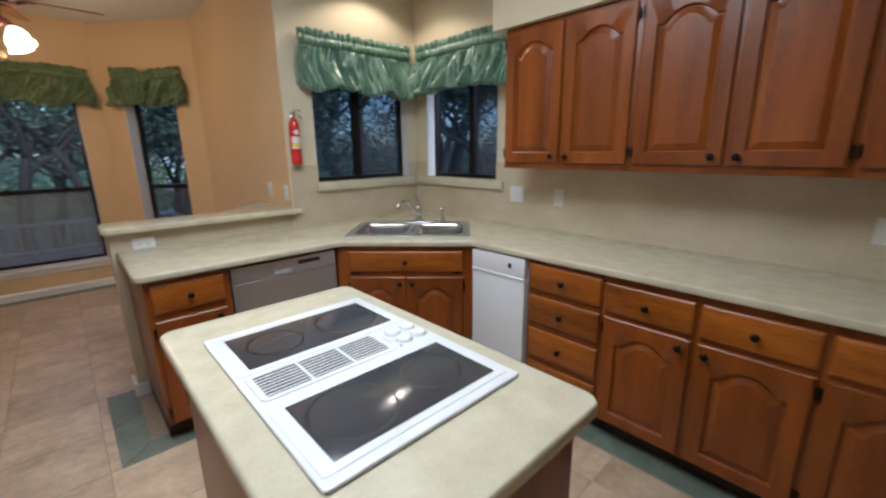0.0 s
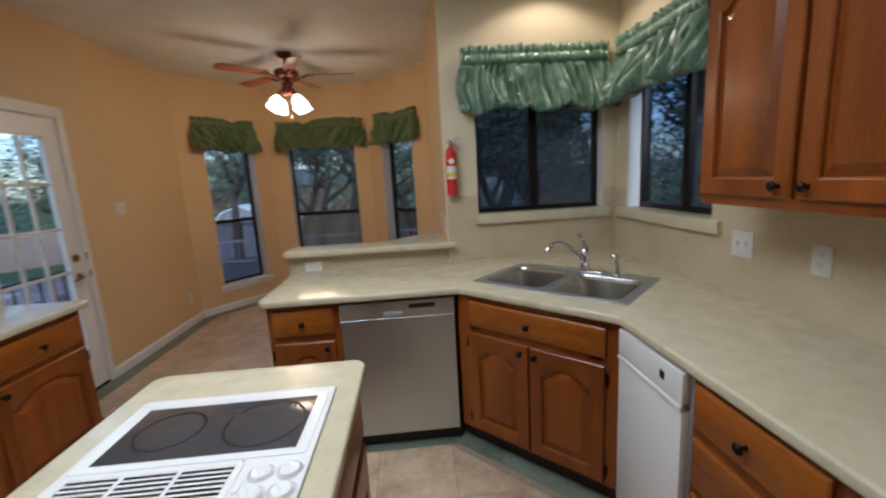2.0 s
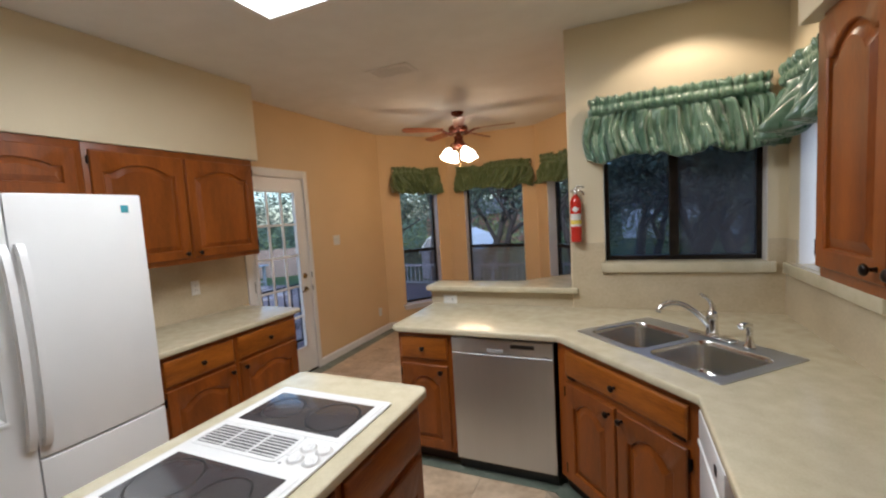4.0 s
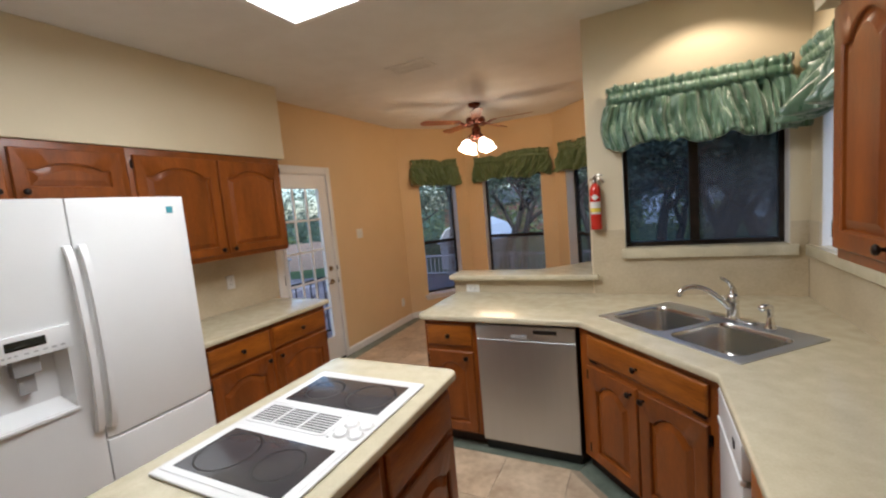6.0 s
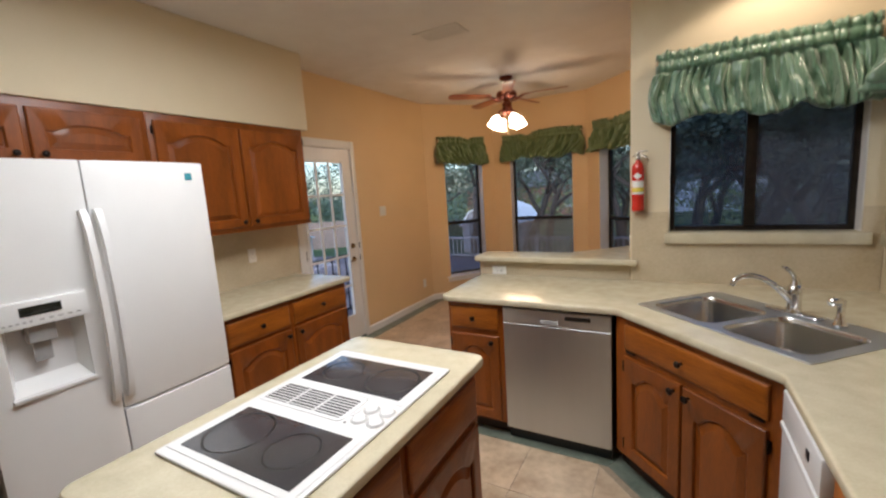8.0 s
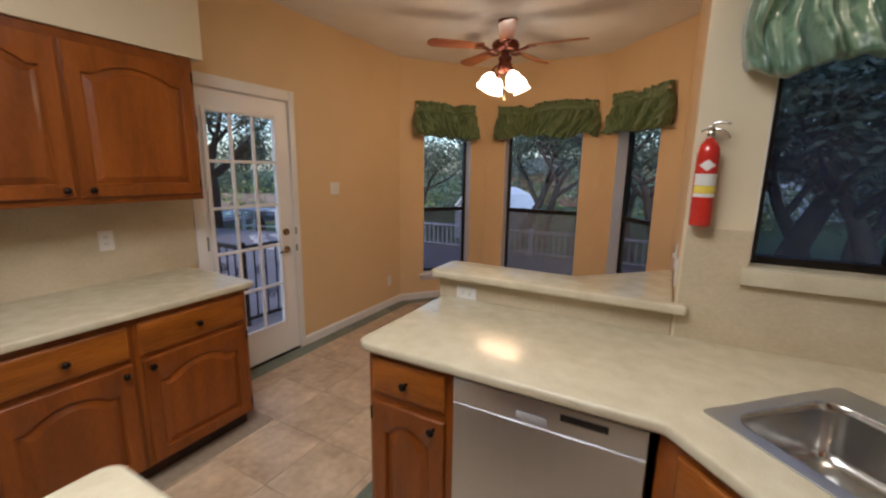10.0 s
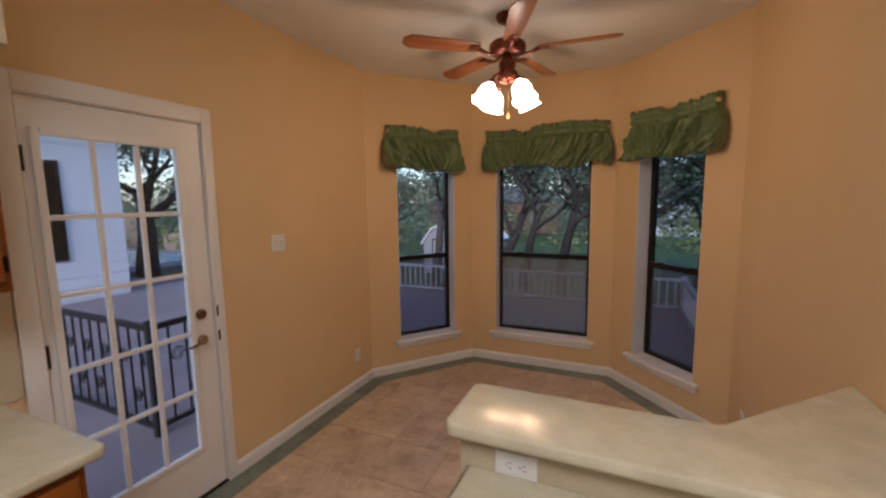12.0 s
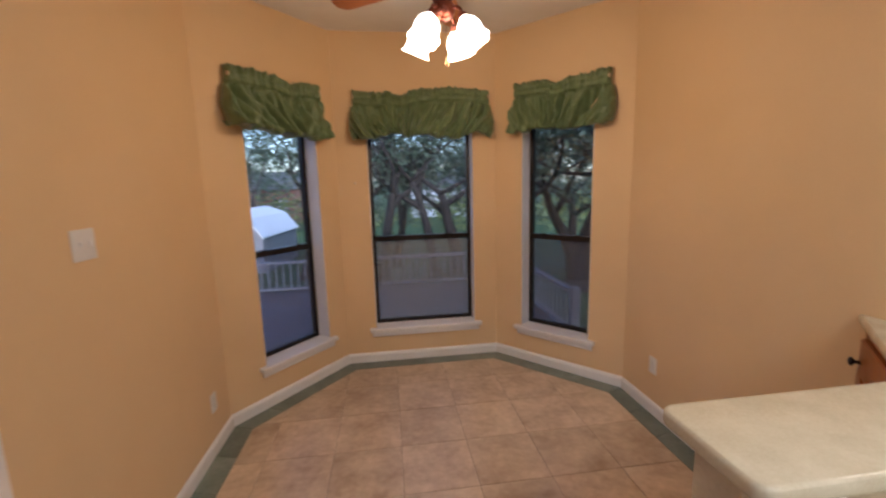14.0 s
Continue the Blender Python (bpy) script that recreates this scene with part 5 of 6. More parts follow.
# ---- outdoors ----
O = dict(
    lawn=mat("dusk_lawn", (0.048, 0.100, 0.028), (0.092, 0.150, 0.050), 0.9, scale=0.8, fine=14, bump=0.5),
    concrete=mat("patio_concrete", (0.165, 0.135, 0.142), (0.255, 0.212, 0.222), 0.8, scale=1.2, fine=30, bump=0.15),
    concrete_pale=mat("pale_flagstone", (0.34, 0.30, 0.30), (0.46, 0.41, 0.41), 0.8, scale=3, fine=40, bump=0.2),
    rail=mat("weathered_painted_rail", (0.34, 0.31, 0.30), (0.46, 0.43, 0.42), 0.6, scale=8),
    iron=mat("black_iron", (0.005, 0.005, 0.006), (0.011, 0.011, 0.012), 0.55, 0.0, scale=20, spec=0.25),
    bark=mat("dark_bark", (0.022, 0.017, 0.014), (0.060, 0.046, 0.038), 0.9, scale=5, stretch=(3, 3, 0.7), fine=26, bump=0.6),
    leaf=mat("oak_leaves", (0.040, 0.062, 0.034), (0.090, 0.120, 0.068), 0.6, scale=0.9, fine=6, bump=0, sheen=0.1, spread=(0.25, 0.75)),
    leaf2=mat("yellow_green_leaves", (0.110, 0.150, 0.045), (0.230, 0.255, 0.080), 0.6, scale=0.8, fine=6, bump=0, spread=(0.25, 0.75)),
    siding=mat("pale_siding", (0.74, 0.74, 0.76), (0.80, 0.80, 0.82), 0.7, scale=2),
    shedwall=mat("grey_shed_siding", (0.22, 0.205, 0.205), (0.285, 0.265, 0.265), 0.75, scale=3, stretch=(8, 8, 1)),
    shedroof=mat("pale_shed_roof", (0.78, 0.765, 0.75), (0.84, 0.825, 0.81), 0.6, scale=3),
    fence=mat("weathered_fence", (0.24, 0.17, 0.13), (0.34, 0.25, 0.20), 0.85, scale=4, stretch=(8, 8, 1)),
    pool=mat("pool_water", (0.22, 0.33, 0.42), (0.30, 0.42, 0.50), 0.12, scale=1.5, bump=0.1),
    brick=mat("far_red_brick", (0.24, 0.095, 0.075), (0.32, 0.14, 0.11), 0.85, scale=3),
    roof=mat("far_grey_roof", (0.13, 0.12, 0.12), (0.19, 0.18, 0.18), 0.85, scale=4),
)


def smooth(a, b, x):
    t = max(0, min(1, (x - a) / (b - a)))
    return t * t * (3 - 2 * t)


def ground_z(x, y):
    return -0.30 - 1.15 * smooth(9.5, 19, y + 0.2 * max(0, -x - 6)) - 0.25 * smooth(-6, -18, x)


bm = bmesh.new()
coords = [-400, -150, -70, -40, -30, -24, -20, -17, -14.5, -12.5, -11, -9.5, -8, -6, -4, -2, 0, 2, 4, 6, 9, 12, 16, 20, 30, 50, 120, 400]
ys_ = [-400, -120, -40, -15, -6, 0, 5, 8, 9.5, 10.5, 11.5, 12.5, 13.5, 14.5, 15.5, 16.5, 17.5, 18.5, 20, 23, 28, 35, 50, 90, 180, 400]
gv = [[bm.verts.new((x, y, ground_z(x, y))) for y in ys_] for x in coords]
for i in range(len(coords) - 1):
    for j in range(len(ys_) - 1):
        bm.faces.new((gv[i][j], gv[i + 1][j], gv[i + 1][j + 1], gv[i][j + 1]))
tagged(part("ground", bm, O["lawn"], None, "", True), kind="structure")
tagged(part("patio_pavement", slab([(-11, 1.5), (XW - WT - 0.02, 1.5), (XW - WT - 0.02, 5.95), (-0.2, 6.84), (1.5, 6.84), (2.35, 5.9), (2.45, 9.85), (-4.2, 9.85), (-11, 8.2)], -0.32, -0.10, 0.01), O["concrete"]), kind="structure")


def railing(pts, z0, z1, name, label, material, step, r, post=0.03, scrolls=False):
    e = thing(name, pose(pts[0][0], pts[0][1], 0), label, "railing")
    o = Vector((pts[0][0], pts[0][1], 0))
    for a, b in zip(pts, pts[1:]):
        a, b = Vector((*a, 0)) - o, Vector((*b, 0)) - o
        L, d = (b - a).length, (b - a).normalized()
        yaw = math.degrees(math.atan2(d.y, d.x))
        for z, t in ((z1, 0.022), (z0 + 0.07, 0.016)):
            bm = bmesh.new()
            box(bm, 0, L, -post * 0.8, post * 0.8, z - t, z + t, 0.004)
            part("rail", bm, material, e, auto=40).matrix_local = pose(a.x, a.y, 0, 0, 0, yaw)
        n = int(L / step)
        for k in range(1, n):
            p = a + d * (L * k / n)
            bm = bmesh.new()
            box(bm, p.x - r, p.x + r, p.y - r, p.y + r, z0 + 0.07, z1 - 0.02)
            part("baluster", bm, material, e)
            if scrolls:
                bm = bmesh.new()
                pts3 = []
                for q in range(22):
                    aa = q / 21 * 4.2 * math.pi
                    rr = 0.056 - 0.044 * q / 21
                    pts3.append(p + d * (0.06 + rr * math.cos(aa)) + Vector((0, 0, (z0 + z1) / 2 + (0.16 if k % 2 else -0.14) + rr * math.sin(aa) * 1.2)))
                tube(bm, pts3, 0.005, 5)
                part("scroll", bm, material, e)
    for q in pts:
        p = Vector((*q, 0)) - o
        bm = bmesh.new()
        box(bm, p.x - post, p.x + post, p.y - post, p.y + post, z0 - 0.002, z1 + 0.06, 0.005)
        part("post", bm, material, e, auto=40)
    return e


railing([(2.30, 7.0), (2.30, 9.7), (-0.3, 9.7), (-3.9, 9.7)], -0.10, 0.40, "deck_railing", "pale painted railing round the patio", O["rail"], 0.11, 0.010, 0.045)
railing([(-3.45, 4.46), (-1.79, 4.42), (-1.76, 5.75)], -0.10, 0.75, "iron_railing", "black wrought iron railing with scrolls outside the door", O["iron"], 0.13, 0.0065, 0.024, True)


def leaves(rnd, centre, spread, count, size, bm):
    for _ in range(count):
        v = Vector((rnd.gauss(0, 0.42), rnd.gauss(0, 0.42), rnd.gauss(0, 0.34)))
        p = Vector(centre) + Vector((v.x * spread, v.y * spread, v.z * spread))
        a = Vector((rnd.uniform(-1, 1), rnd.uniform(-1, 1), rnd.uniform(-0.6, 0.6))).normalized()
        b = a.cross(Vector((rnd.uniform(-1, 1), rnd.uniform(-1, 1), rnd.uniform(-1, 1)))).normalized()
        s = size * rnd.uniform(0.6, 1.4)
        q = [bm.verts.new(p + a * s), bm.verts.new(p + b * s * 0.45), bm.verts.new(p - a * s), bm.verts.new(p - b * s * 0.45)]
        bm.faces.new(q)


def tree(name, m, height, seed, leaf, label, fork=0.32, lean=0.12, trunk_r=0.17, density=1.0, size=0.052):
    rnd = random.Random(seed)
    e = thing(name, m, label, "tree", "trees in the yard")
    tb, lb = bmesh.new(), bmesh.new()

    def grow(p, d, length, r, level):
        pts, rs, q = [p], [r], p.copy()
        dd = d.copy()
        for k in range(6):
            dd = (dd + Vector((rnd.uniform(-1, 1), rnd.uniform(-1, 1), rnd.uniform(-0.35, 0.55))) * (0.20 + 0.05 * level)).normalized()
            q = q + dd * (length / 6)
            pts.append(q.copy())
            rs.append(r * (1 - 0.55 * (k + 1) / 6))
        tube(tb, pts, rs, 8 if level < 2 else 5)
        if level >= 2:
            for k in (3, 5, 6):
                leaves(rnd, pts[k], 0.60, int(46 * density), size, lb)
        if level < 3:
            for k in range(3 if level else 4):
                i = rnd.choice((3, 4, 5, 6)) if level else 6 - (k % 3)
                side = Vector((rnd.uniform(-1, 1), rnd.uniform(-1, 1), rnd.uniform(0.05, 0.7))).normalized()
                grow(pts[i], (dd * 0.45 + side).normalized(), length * rnd.uniform(0.55, 0.8), rs[i] * 0.72, level + 1)

    tube(tb, [(0, 0, -0.3), (0, 0, 0.0), (0.0, 0, 0.15)], [trunk_r * 1.6, trunk_r * 1.3, trunk_r], 10)
    grow(Vector((0, 0, 0.1)), Vector((lean, rnd.uniform(-0.1, 0.1), 1)).normalized(), height * fork, trunk_r, 0)
    part("trunk", tb, O["bark"], e, "dark gnarled trunk and limbs", True)
    part("crown", lb, O[leaf], e, "leafy crown")
    return e


def plant(x, y):
    return Matrix.Translation((x, y, ground_z(x, y)))


t1 = tree("oak_tree", plant(-1.6, 13.0), 6.2, 5, "leaf", "dark gnarled oak tree beyond the patio", density=0.75)
t3 = tree("oak_tree", plant(-6.4, 24.5), 8.5, 15, "leaf", "dark spreading oak tree on the lawn", lean=0.15)
t2 = tree("oak_tree", plant(1.9, 12.2), 6.0, 8, "leaf", "dark gnarled oak tree with a forked trunk beyond the patio", lean=-0.2, density=0.75)
t3 = tree("oak_tree", plant(-10.2, 9.3), 6.5, 21, "leaf", "broad evergreen tree on the side yard", trunk_r=0.30, lean=0.02, fork=0.36, density=1.5)
t4 = tree("oak_tree", plant(0.25, 11.1), 6.4, 37, "leaf", "dark bare-limbed oak tree close beyond the patio", lean=0.22, trunk_r=0.13, density=0.30)
for x, y, rot in ((1.35, 11.7, 150), (-2.7, 11.6, 60), (2.75, 10.6, 265), (-0.7, 12.1, 310)):
    copy_thing(t4, plant(x, y) @ pose(0, 0, 0, 0, 0, rot))
for src, x, y, rot, s in ((t1, 4.4, 11.4, 140, 0.95), (t2, -7.6, 14.0, 70, 1.0), (t1, 0.6, 17.5, 250, 1.1), (t2, 6.0, 14.8, 200, 1.1), (t1, 3.4, 15.6, 20, 1.05), (t2, 4.2, 7.6, 300, 0.9), (t1, 6.6, 5.0, 95, 0.9), (t2, 7.2, 2.6, 10, 1.0), (t1, -8.2, 17.5, 300, 1.1), (t1, 8.2, 9.0, 220, 1.1), (t2, 3.6, 9.6, 120, 1.2), (t1, 5.6, 8.2, 15, 1.35), (t1, 7.6, 12.4, 60, 1.5), (t2, 9.6, 6.4, 250, 1.45), (t1, 10.4, 3.8, 330, 1.5), (t2, 10.0, 10.2, 40, 1.6)):
    c = copy_thing(src, plant(x, y) @ pose(0, 0, 0, 0, 0, rot) @ Matrix.Scale(s, 4))

# far woods: one belt of uneven leaf clumps round the yard
rnd = random.Random(77)
for leaf, nm, seed, n, rad in (("leaf", "far_woods", 3, 860, (27, 44)), ("leaf2", "far_bushes", 4, 190, (23, 34))):
    rnd = random.Random(seed)
    bm = bmesh.new()
    for _ in range(n):
        a = radians(rnd.uniform(-10, 190))
        r = rnd.uniform(*rad)
        x, y = 1.0 + r * math.cos(a), 3.0 + r * math.sin(a)
        h = rnd.uniform(0.2, 6.2 if leaf == "leaf" else 2.2) * (0.6 + 0.4 * noise.noise(Vector((a * 4, 0, 0))) + 0.25)
        leaves(rnd, (x, y, -1.4 + h), 1.9, 120, 0.14, bm)
    tagged(part(nm, bm, O[leaf]), "distant belt of dark green trees" if leaf == "leaf" else "distant yellow green bushes", "trees", kind="stuff")


def shed(m):
    e = thing("garden_shed", m, "grey gambrel-roofed garden shed with double doors", "shed")
    w, h, d = 2.4, 1.40, 3.6
    prof = [(-w / 2, 0), (w / 2, 0), (w / 2, h), (w / 2 - 0.45, h + 0.52), (0, h + 0.80), (-w / 2 + 0.45, h + 0.52), (-w / 2, h)]
    bm = bmesh.new()
    a, b = [bm.verts.new((x, 0, z)) for x, z in prof], [bm.verts.new((x, d, z)) for x, z in prof]
    for k in range(len(prof)):
        bm.faces.new((a[k], a[(k + 1) % 7], b[(k + 1) % 7], b[k]))
    bm.faces.new(a[::-1])
    bm.faces.new(b)
    part("wall", bm, O["shedwall"], e)
    bm = bmesh.new()
    ro = [(w / 2 + 0.08, h - 0.10), (w / 2 - 0.43, h + 0.56), (0, h + 0.86), (-w / 2 + 0.43, h + 0.56), (-w / 2 - 0.08, h - 0.10)]
    ri = [(x * 0.985, z - 0.05) for x, z in ro]
    rings = [[bm.verts.new((x, y, z)) for x, z in ro + ri[::-1]] for y in (-0.12, d + 0.12)]
    for k in range(10):
        bm.faces.new((rings[0][k], rings[0][(k + 1) % 10], rings[1][(k + 1) % 10], rings[1][k]))
    for r in rings:
        for k in range(4):
            bm.faces.new((r[k], r[k + 1], r[8 - k], r[9 - k]))
    part("roof", bm, O["shedroof"], e, "pale roof")
    for x0 in (-0.75, 0.01):
        dd = boxp("door", (x0, -0.03, 0.05), (x0 + 0.74, -0.002, 1.5), O["shedwall"], e, 0.005)
        bm = bmesh.new()
        for xa, xb, za, zb in ((x0, x0 + 0.05, 0.05, 1.5), (x0 + 0.69, x0 + 0.74, 0.05, 1.5), (x0 + 0.05, x0 + 0.69, 1.44, 1.5), (x0 + 0.05, x0 + 0.69, 0.05, 0.11)):
            box(bm, xa, xb, -0.045, -0.0305, za, zb)
        part("door_trim", bm, O["iron"], dd, "dark trim")
    return e


shed(Matrix.Translation((-5.2, 18.1, ground_z(-5.2, 18.1) - 0.02)) @ pose(0, 0, 0, 0, 0, -6))


def board_fence(p0, p1, h):
    p0, p1 = Vector(p0), Vector(p1)
    L, d = (p1 - p0).length, (p1 - p0).normalized()
    e = thing("wooden_fence", pose(p0.x, p0.y, ground_z(p0.x, p0.y), 0, 0, math.degrees(math.atan2(d.y, d.x))), "weathered wooden board fence at the yard's edge", "fence")
    n = int(L / 0.30)
    me = None
    for k in range(n):
        if me is None:
            bm = bmesh.new()
            box(bm, 0, 0.29, -0.012, 0.012, -0.4, h)
            me = part("board", bm, O["fence"], e).data
        else:
            ob = new("board", me)
            ob.parent = e
            ob.location = (k * 0.30, 0.004 * (k % 2), 0.02 * math.sin(k * 2.3))
    for z in (0.3, h - 0.25):
        boxp("rail", (0, 0.02, z), (L, 0.06, z + 0.08), O["fence"], e, 0)
    return e


board_fence((-28, 2.0), (-21.5, 16.5), 1.75)
board_fence((-21.4, 16.7), (-12.0, 24.5), 1.75)

wing = thing("house_wing", pose(-7.7, 7.5, -0.10), "pale sided wing of the house across the patio", "house")
bm = bmesh.new()
box(bm, -6.0, 0, -9.0, 0, -0.2, 3.3)
wl = part("wall", bm, O["siding"], wing)
for k in range(16):
    boxp("siding_board", (0.002, -9.0, 0.05 + 0.2 * k), (0.016, -0.002, 0.236 + 0.2 * k), O["siding"], wl, 0)
boxp("roof", (-6.4, -9.4, 3.3), (0.45, 0.4, 3.48), O["roof"], wing, 0.02)
ww = boxp("window", (0.017, -2.35, 0.78), (0.045, -0.95, 2.55), M["bronze"], wing, 0.004, "dark framed window")
for ya, yb in ((-2.29, -1.68), (-1.62, -1.01)):
    boxp("pane", (0.046, ya, 0.85), (0.050, yb, 2.49), M["lcd"], ww, 0, "dark glass")

tagged(part("pool_water", slab(rrect(-20.5, -13.5, 8.8, 13.6, 0.8), -0.52, -0.40, 0), O["pool"]), kind="structure")
tagged(part("pool_pavement", slab(rrect(-21.3, -12.6, 8.0, 14.4, 1.0), -0.62, -0.42, 0.01, [rrect(-20.5, -13.5, 8.8, 13.6, 0.8)]), O["concrete"]), kind="structure")

def sago_palm(m, seed):
    """A low palm: a stout stub and a crown of arching feather fronds."""
    rnd = random.Random(seed)
    e = thing("sago_palm", m, "low dark green sago palm with arching fronds", "palm")
    bm = bmesh.new()
    lathe(bm, [(0.0, 0.42), (0.10, 0.40), (0.16, 0.28), (0.18, 0.12), (0.15, -0.02)], 14)
    part("trunk", bm, O["bark"], e, "rough stubby trunk", True)
    for k in range(34):
        a, rise, L = k * 2.39996 + rnd.uniform(-0.2, 0.2), rnd.uniform(0.25, 1.25), rnd.uniform(0.75, 1.05)
        out, side = Vector((math.cos(a), math.sin(a), 0)), Vector((-math.sin(a), math.cos(a), 0))
        bm = bmesh.new()
        for j in range(1, 15):
            t = j / 14
            p = out * (L * t * math.cos(rise * (1 - 0.5 * t))) + Vector((0, 0, 0.40 + L * (math.sin(rise) * t - 0.62 * t * t)))
            q = p + out * 0.035 + Vector((0, 0, 0.01))
            ll = 0.17 * math.sin(math.pi * min(1, 0.2 + 0.8 * t)) + 0.02
            for sg in (-1, 1):
                tip = p + side * (sg * ll) + out * 0.07 + Vector((0, 0, 0.03))
                bm.faces.new([bm.verts.new(v) for v in (p, q, tip)])
        part("frond", bm, O["leaf"], e)
    return e


sago_palm(Matrix.Translation((-10.1, 10.9, ground_z(-10.1, 10.9))), 5)
tb = thing("garden_table", Matrix.Translation((-9.55, 9.75, ground_z(-9.55, 9.75))) @ pose(0, 0, 0, 0, 0, 12), "white painted garden table beside the pool", "table")
for x in (0.06, 1.30):
    for yy in (0.04, 0.46):
        boxp("leg", (x, yy, 0), (x + 0.085, yy + 0.07, 0.665), O["siding"], tb, 0.006)
    boxp("stretcher", (x + 0.02, 0.112, 0.14), (x + 0.065, 0.458, 0.20), O["siding"], tb, 0.004)
for k in range(4):
    boxp("slat", (-0.03, -0.01 + 0.15 * k, 0.667), (1.48, 0.13 + 0.15 * k, 0.715), O["siding"], tb, 0.005)
boxp("long_stretcher", (0.148, 0.26, 0.15), (1.298, 0.31, 0.19), O["siding"], tb, 0.004)

rnd = random.Random(19)
for k in range(9):
    cx, cy, r = -5.2 - 0.42 * (k // 2) + rnd.uniform(-0.1, 0.1), 7.55 + 0.16 * k * 0.6 + 0.5 * (k % 2) + rnd.uniform(-0.06, 0.06), rnd.uniform(0.17, 0.25)
    ring = [(r * rnd.uniform(0.8, 1.15) * math.cos(a * 0.785), r * rnd.uniform(0.8, 1.15) * math.sin(a * 0.785)) for a in range(8)]
    st = part("stepping_stone", slab(ring, 0, 0.028, 0.006), O["concrete_pale"])
    st.matrix_world = pose(cx, cy, -0.0995)
    tagged(st, "pale flat stepping stone lying on the patio", "stone", "stepping stones on the patio")


def far_house(m, w, d, h, wallm, label):
    e = thing("far_house", m, label, "house")
    boxp("wall", (0, 0, -0.5), (w, d, h), O[wallm], e, 0)
    bm = bmesh.new()
    a = [bm.verts.new(p) for p in ((-0.4, -0.4, h), (w + 0.4, -0.4, h), (w + 0.4, d + 0.4, h), (-0.4, d + 0.4, h))]
    r = [bm.verts.new((d * 0.4, d / 2, h + 1.6)), bm.verts.new((w - d * 0.4, d / 2, h + 1.6))]
    for f in ((a[0], a[1], r[1], r[0]), (a[1], a[2], r[1]), (a[2], a[3], r[0], r[1]), (a[3], a[0], r[0]), (a[3], a[2], a[1], a[0])):
        bm.faces.new(f)
    part("roof", bm, O["roof"], e)
    for k in range(4):
        x = w * (0.12 + 0.22 * k)
        boxp("window", (x, -0.04, 0.9), (x + 0.9, -0.004, 2.1), O["rail"], e, 0)
    return e


far_house(Matrix.Translation((-15.5, 38, -1.6)) @ pose(0, 0, 0, 0, 0, 12), 12, 7, 3.0, "brick", "red brick house far behind the trees")
far_house(Matrix.Translation((2.5, 40, -1.6)) @ pose(0, 0, 0, 0, 0, -8), 11, 7, 2.8, "siding", "pale house far behind the trees")

# ---- floor tiles ----
TS, TX, TY = 0.40, 0.40, 5.73
BW = 0.145


def clip(poly, region):
    """Cuts a polygon by an anticlockwise convex region."""
    out = list(poly)
    for i in range(len(region)):
        a, b = Vector(region[i]), Vector(region[(i + 1) % len(region)])
        e = b - a
        side = lambda p: e.x * (p.y - a.y) - e.y * (p.x - a.x)
        src, out = out, []
        for k in range(len(src)):
            p, q = src[k], src[(k + 1) % len(src)]
            sp_, sq = side(p), side(q)
            if sp_ >= 0:
                out.append(p)
            if sp_ * sq < 0:
                out.append(p + (q - p) * (sp_ / (sp_ - sq)))
        if len(out) < 3:
            return []
    return out


def area(p):
    return sum(p[k - 1].x * p[k].y - p[k].x * p[k - 1].y for k in range(len(p))) / 2


def tile_mesh(poly, gap=0.0015):
    bm = bmesh.new()
    rings = [[bm.verts.new((p.x, p.y, z)) for p in inset(poly, d)] for d, z in ((gap, -0.0039), (gap, -0.0012), (gap + 0.0022, 0.0))]
    for a, b in zip(rings, rings[1:]):
        for k in range(len(a)):
            bm.faces.new((a[k], a[(k + 1) % len(a)], b[(k + 1) % len(a)], b[k]))
    bm.faces.new(rings[-1])
    return bm


nb = BW
R1, R2 = Vector(BAY[0]), Vector(BAY[1])
n1 = (R2 - R1).normalized()
n1 = Vector((n1.y, -n1.x)) * nb
R3, R4 = Vector(BAY[2]), Vector(BAY[3])
n3 = (R4 - R3).normalized()
n3 = Vector((n3.y, -n3.x)) * nb
far = BAY[1][1] - nb


def cut_at(p, q, x=None, y=None):
    f = (x - p.x) / (q.x - p.x) if x is not None else (y - p.y) / (q.y - p.y)
    return tuple(p + (q - p) * f)


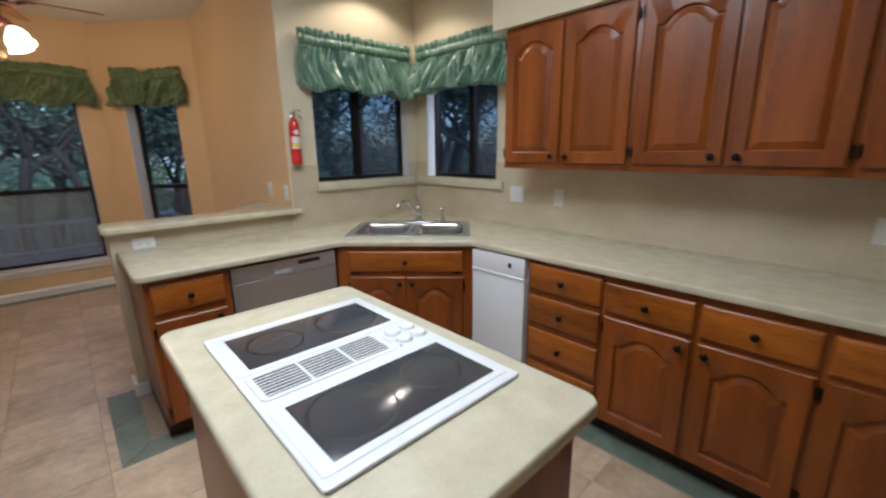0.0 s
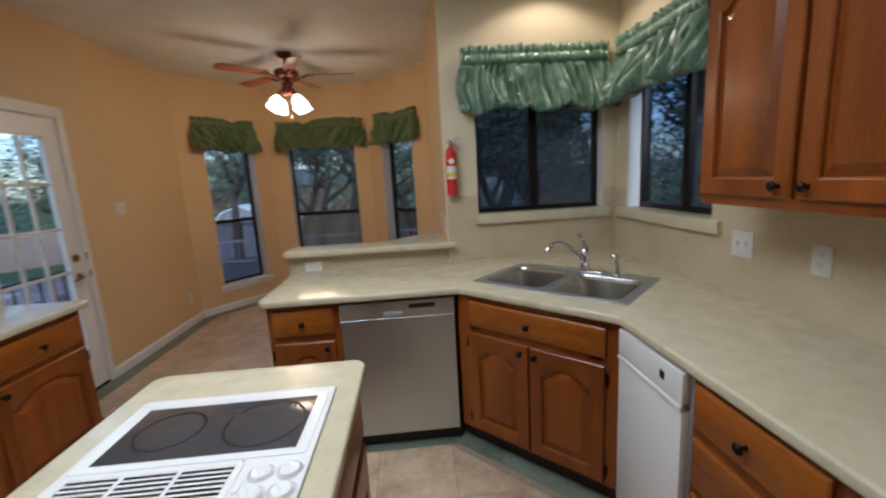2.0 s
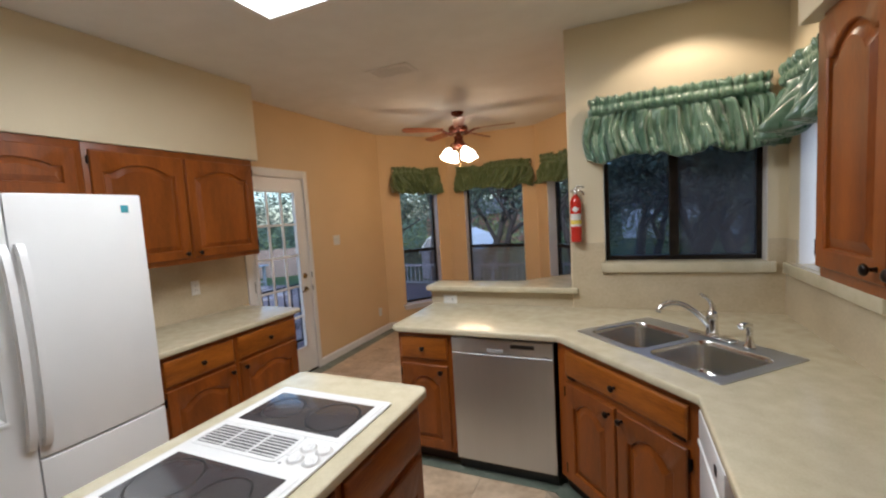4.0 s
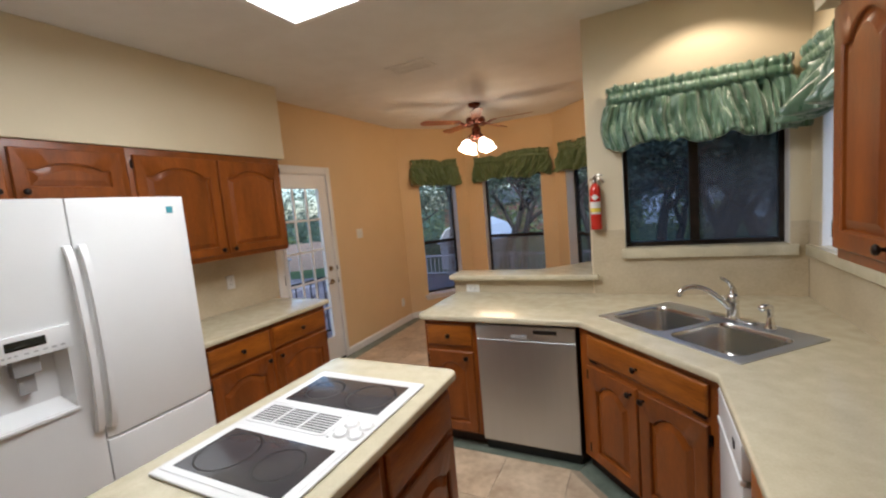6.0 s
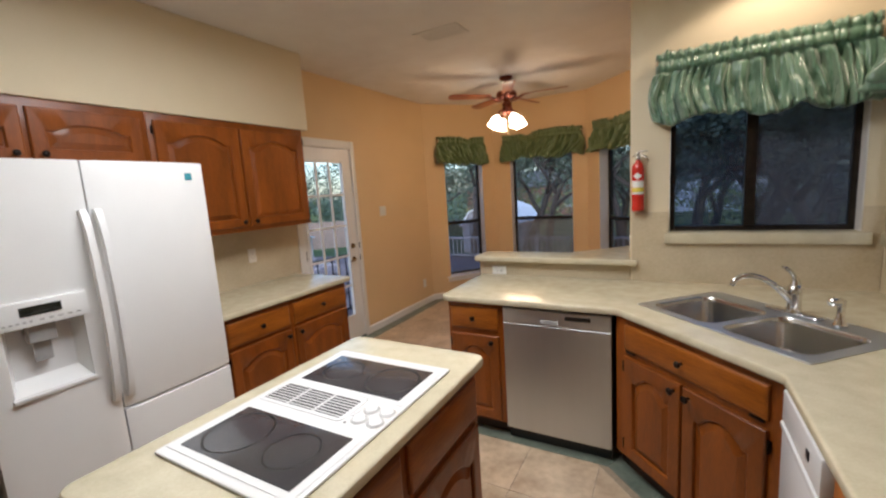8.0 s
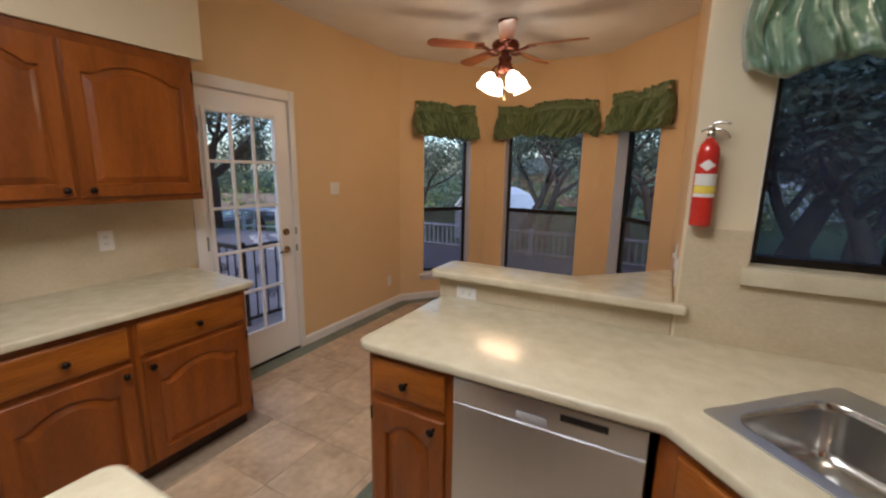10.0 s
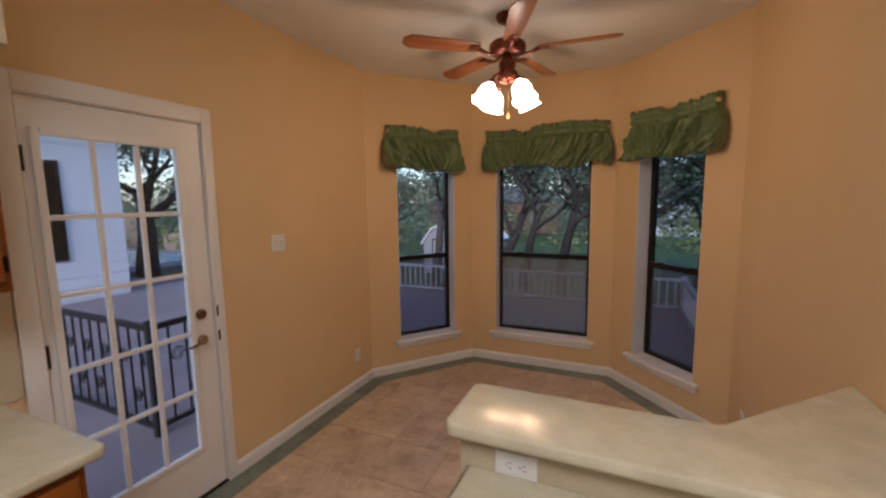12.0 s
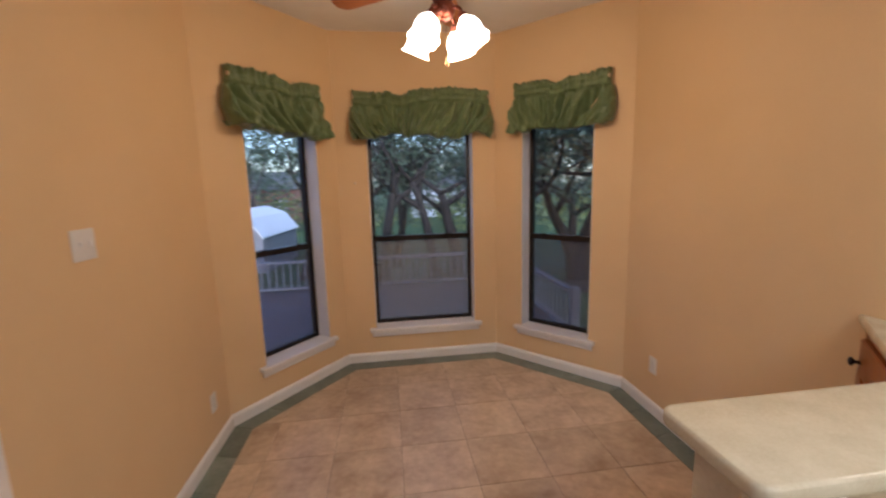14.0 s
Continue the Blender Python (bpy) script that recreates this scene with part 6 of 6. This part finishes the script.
NOOK = [(XW + nb, 3.73), (XC - nb, 3.73), cut_at(R3 + n3, R4 + n3, x=XC - nb), cut_at(R3 + n3, R4 + n3, y=far), cut_at(R1 + n1, R2 + n1, y=far), cut_at(R1 + n1, R2 + n1, x=XW + nb)]
REGIONS = [NOOK, [(XW + nb, 3.33), (0.845, 3.33), (0.845, 3.73), (XW + nb, 3.73)], [(-0.02, 2.93), (0.845, 2.93), (0.845, 3.33), (-0.02, 3.33)], [(-0.02, YS), (2.62, YS), (2.62, 2.275), (1.99, 2.93), (-0.02, 2.93)]]
full = None
for reg in REGIONS:
    for i in range(-8, 12):
        for j in range(-22, 6):
            x, y = TX + TS * i, TY + TS * j
            sq = [Vector((x, y)), Vector((x + TS, y)), Vector((x + TS, y + TS)), Vector((x, y + TS))]
            c = clip(sq, reg)
            if len(c) < 3 or area(c) < 0.0012:
                continue
            if area(c) > TS * TS - 1e-5:
                if full is None:
                    h = TS / 2
                    ob = part("tile", tile_mesh([Vector((-h, -h)), Vector((h, -h)), Vector((h, h)), Vector((-h, h))]), M["field"], FLOOR)
                    full = ob.data
                else:
                    ob = new("tile", full)
                    ob.parent = FLOOR
                ob.location = (x + TS / 2, y + TS / 2, 0)
            else:
                part("tile", tile_mesh(c), M["field"], FLOOR)


def border(pts, length=0.305, width=BW):
    """A row of slate pieces along a line of points, laid to the right of the way, mitred at its corners."""
    pts = [Vector(p) for p in pts]
    ds = [(b - a).normalized() for a, b in zip(pts, pts[1:])]
    inner = []
    for k, p in enumerate(pts):
        u, v = ds[max(k - 1, 0)], ds[min(k, len(ds) - 1)]
        n = Vector((u.y, -u.x)) + Vector((v.y, -v.x))
        inner.append(p + n * (width / max(0.3, 1 + u.dot(v))))
    for k, d in enumerate(ds):
        a, b, ia, ib = pts[k], pts[k + 1], inner[k], inner[k + 1]
        n = max(1, round((b - a).length / length))
        for q in range(n):
            f, g = q / n, (q + 1) / n
            part("border_tile", tile_mesh([ia.lerp(ib, f), ia.lerp(ib, g), a.lerp(b, g), a.lerp(b, f)]), M["slate"], FLOOR)


border([(XW, 3.33), BAY[0], BAY[1], BAY[2], BAY[3], (XC, 3.76)])
border([(0.99, 3.73), (0.99, 3.075), (2.105, 3.075), (2.775, 2.395), (2.775, YS + 0.1)])
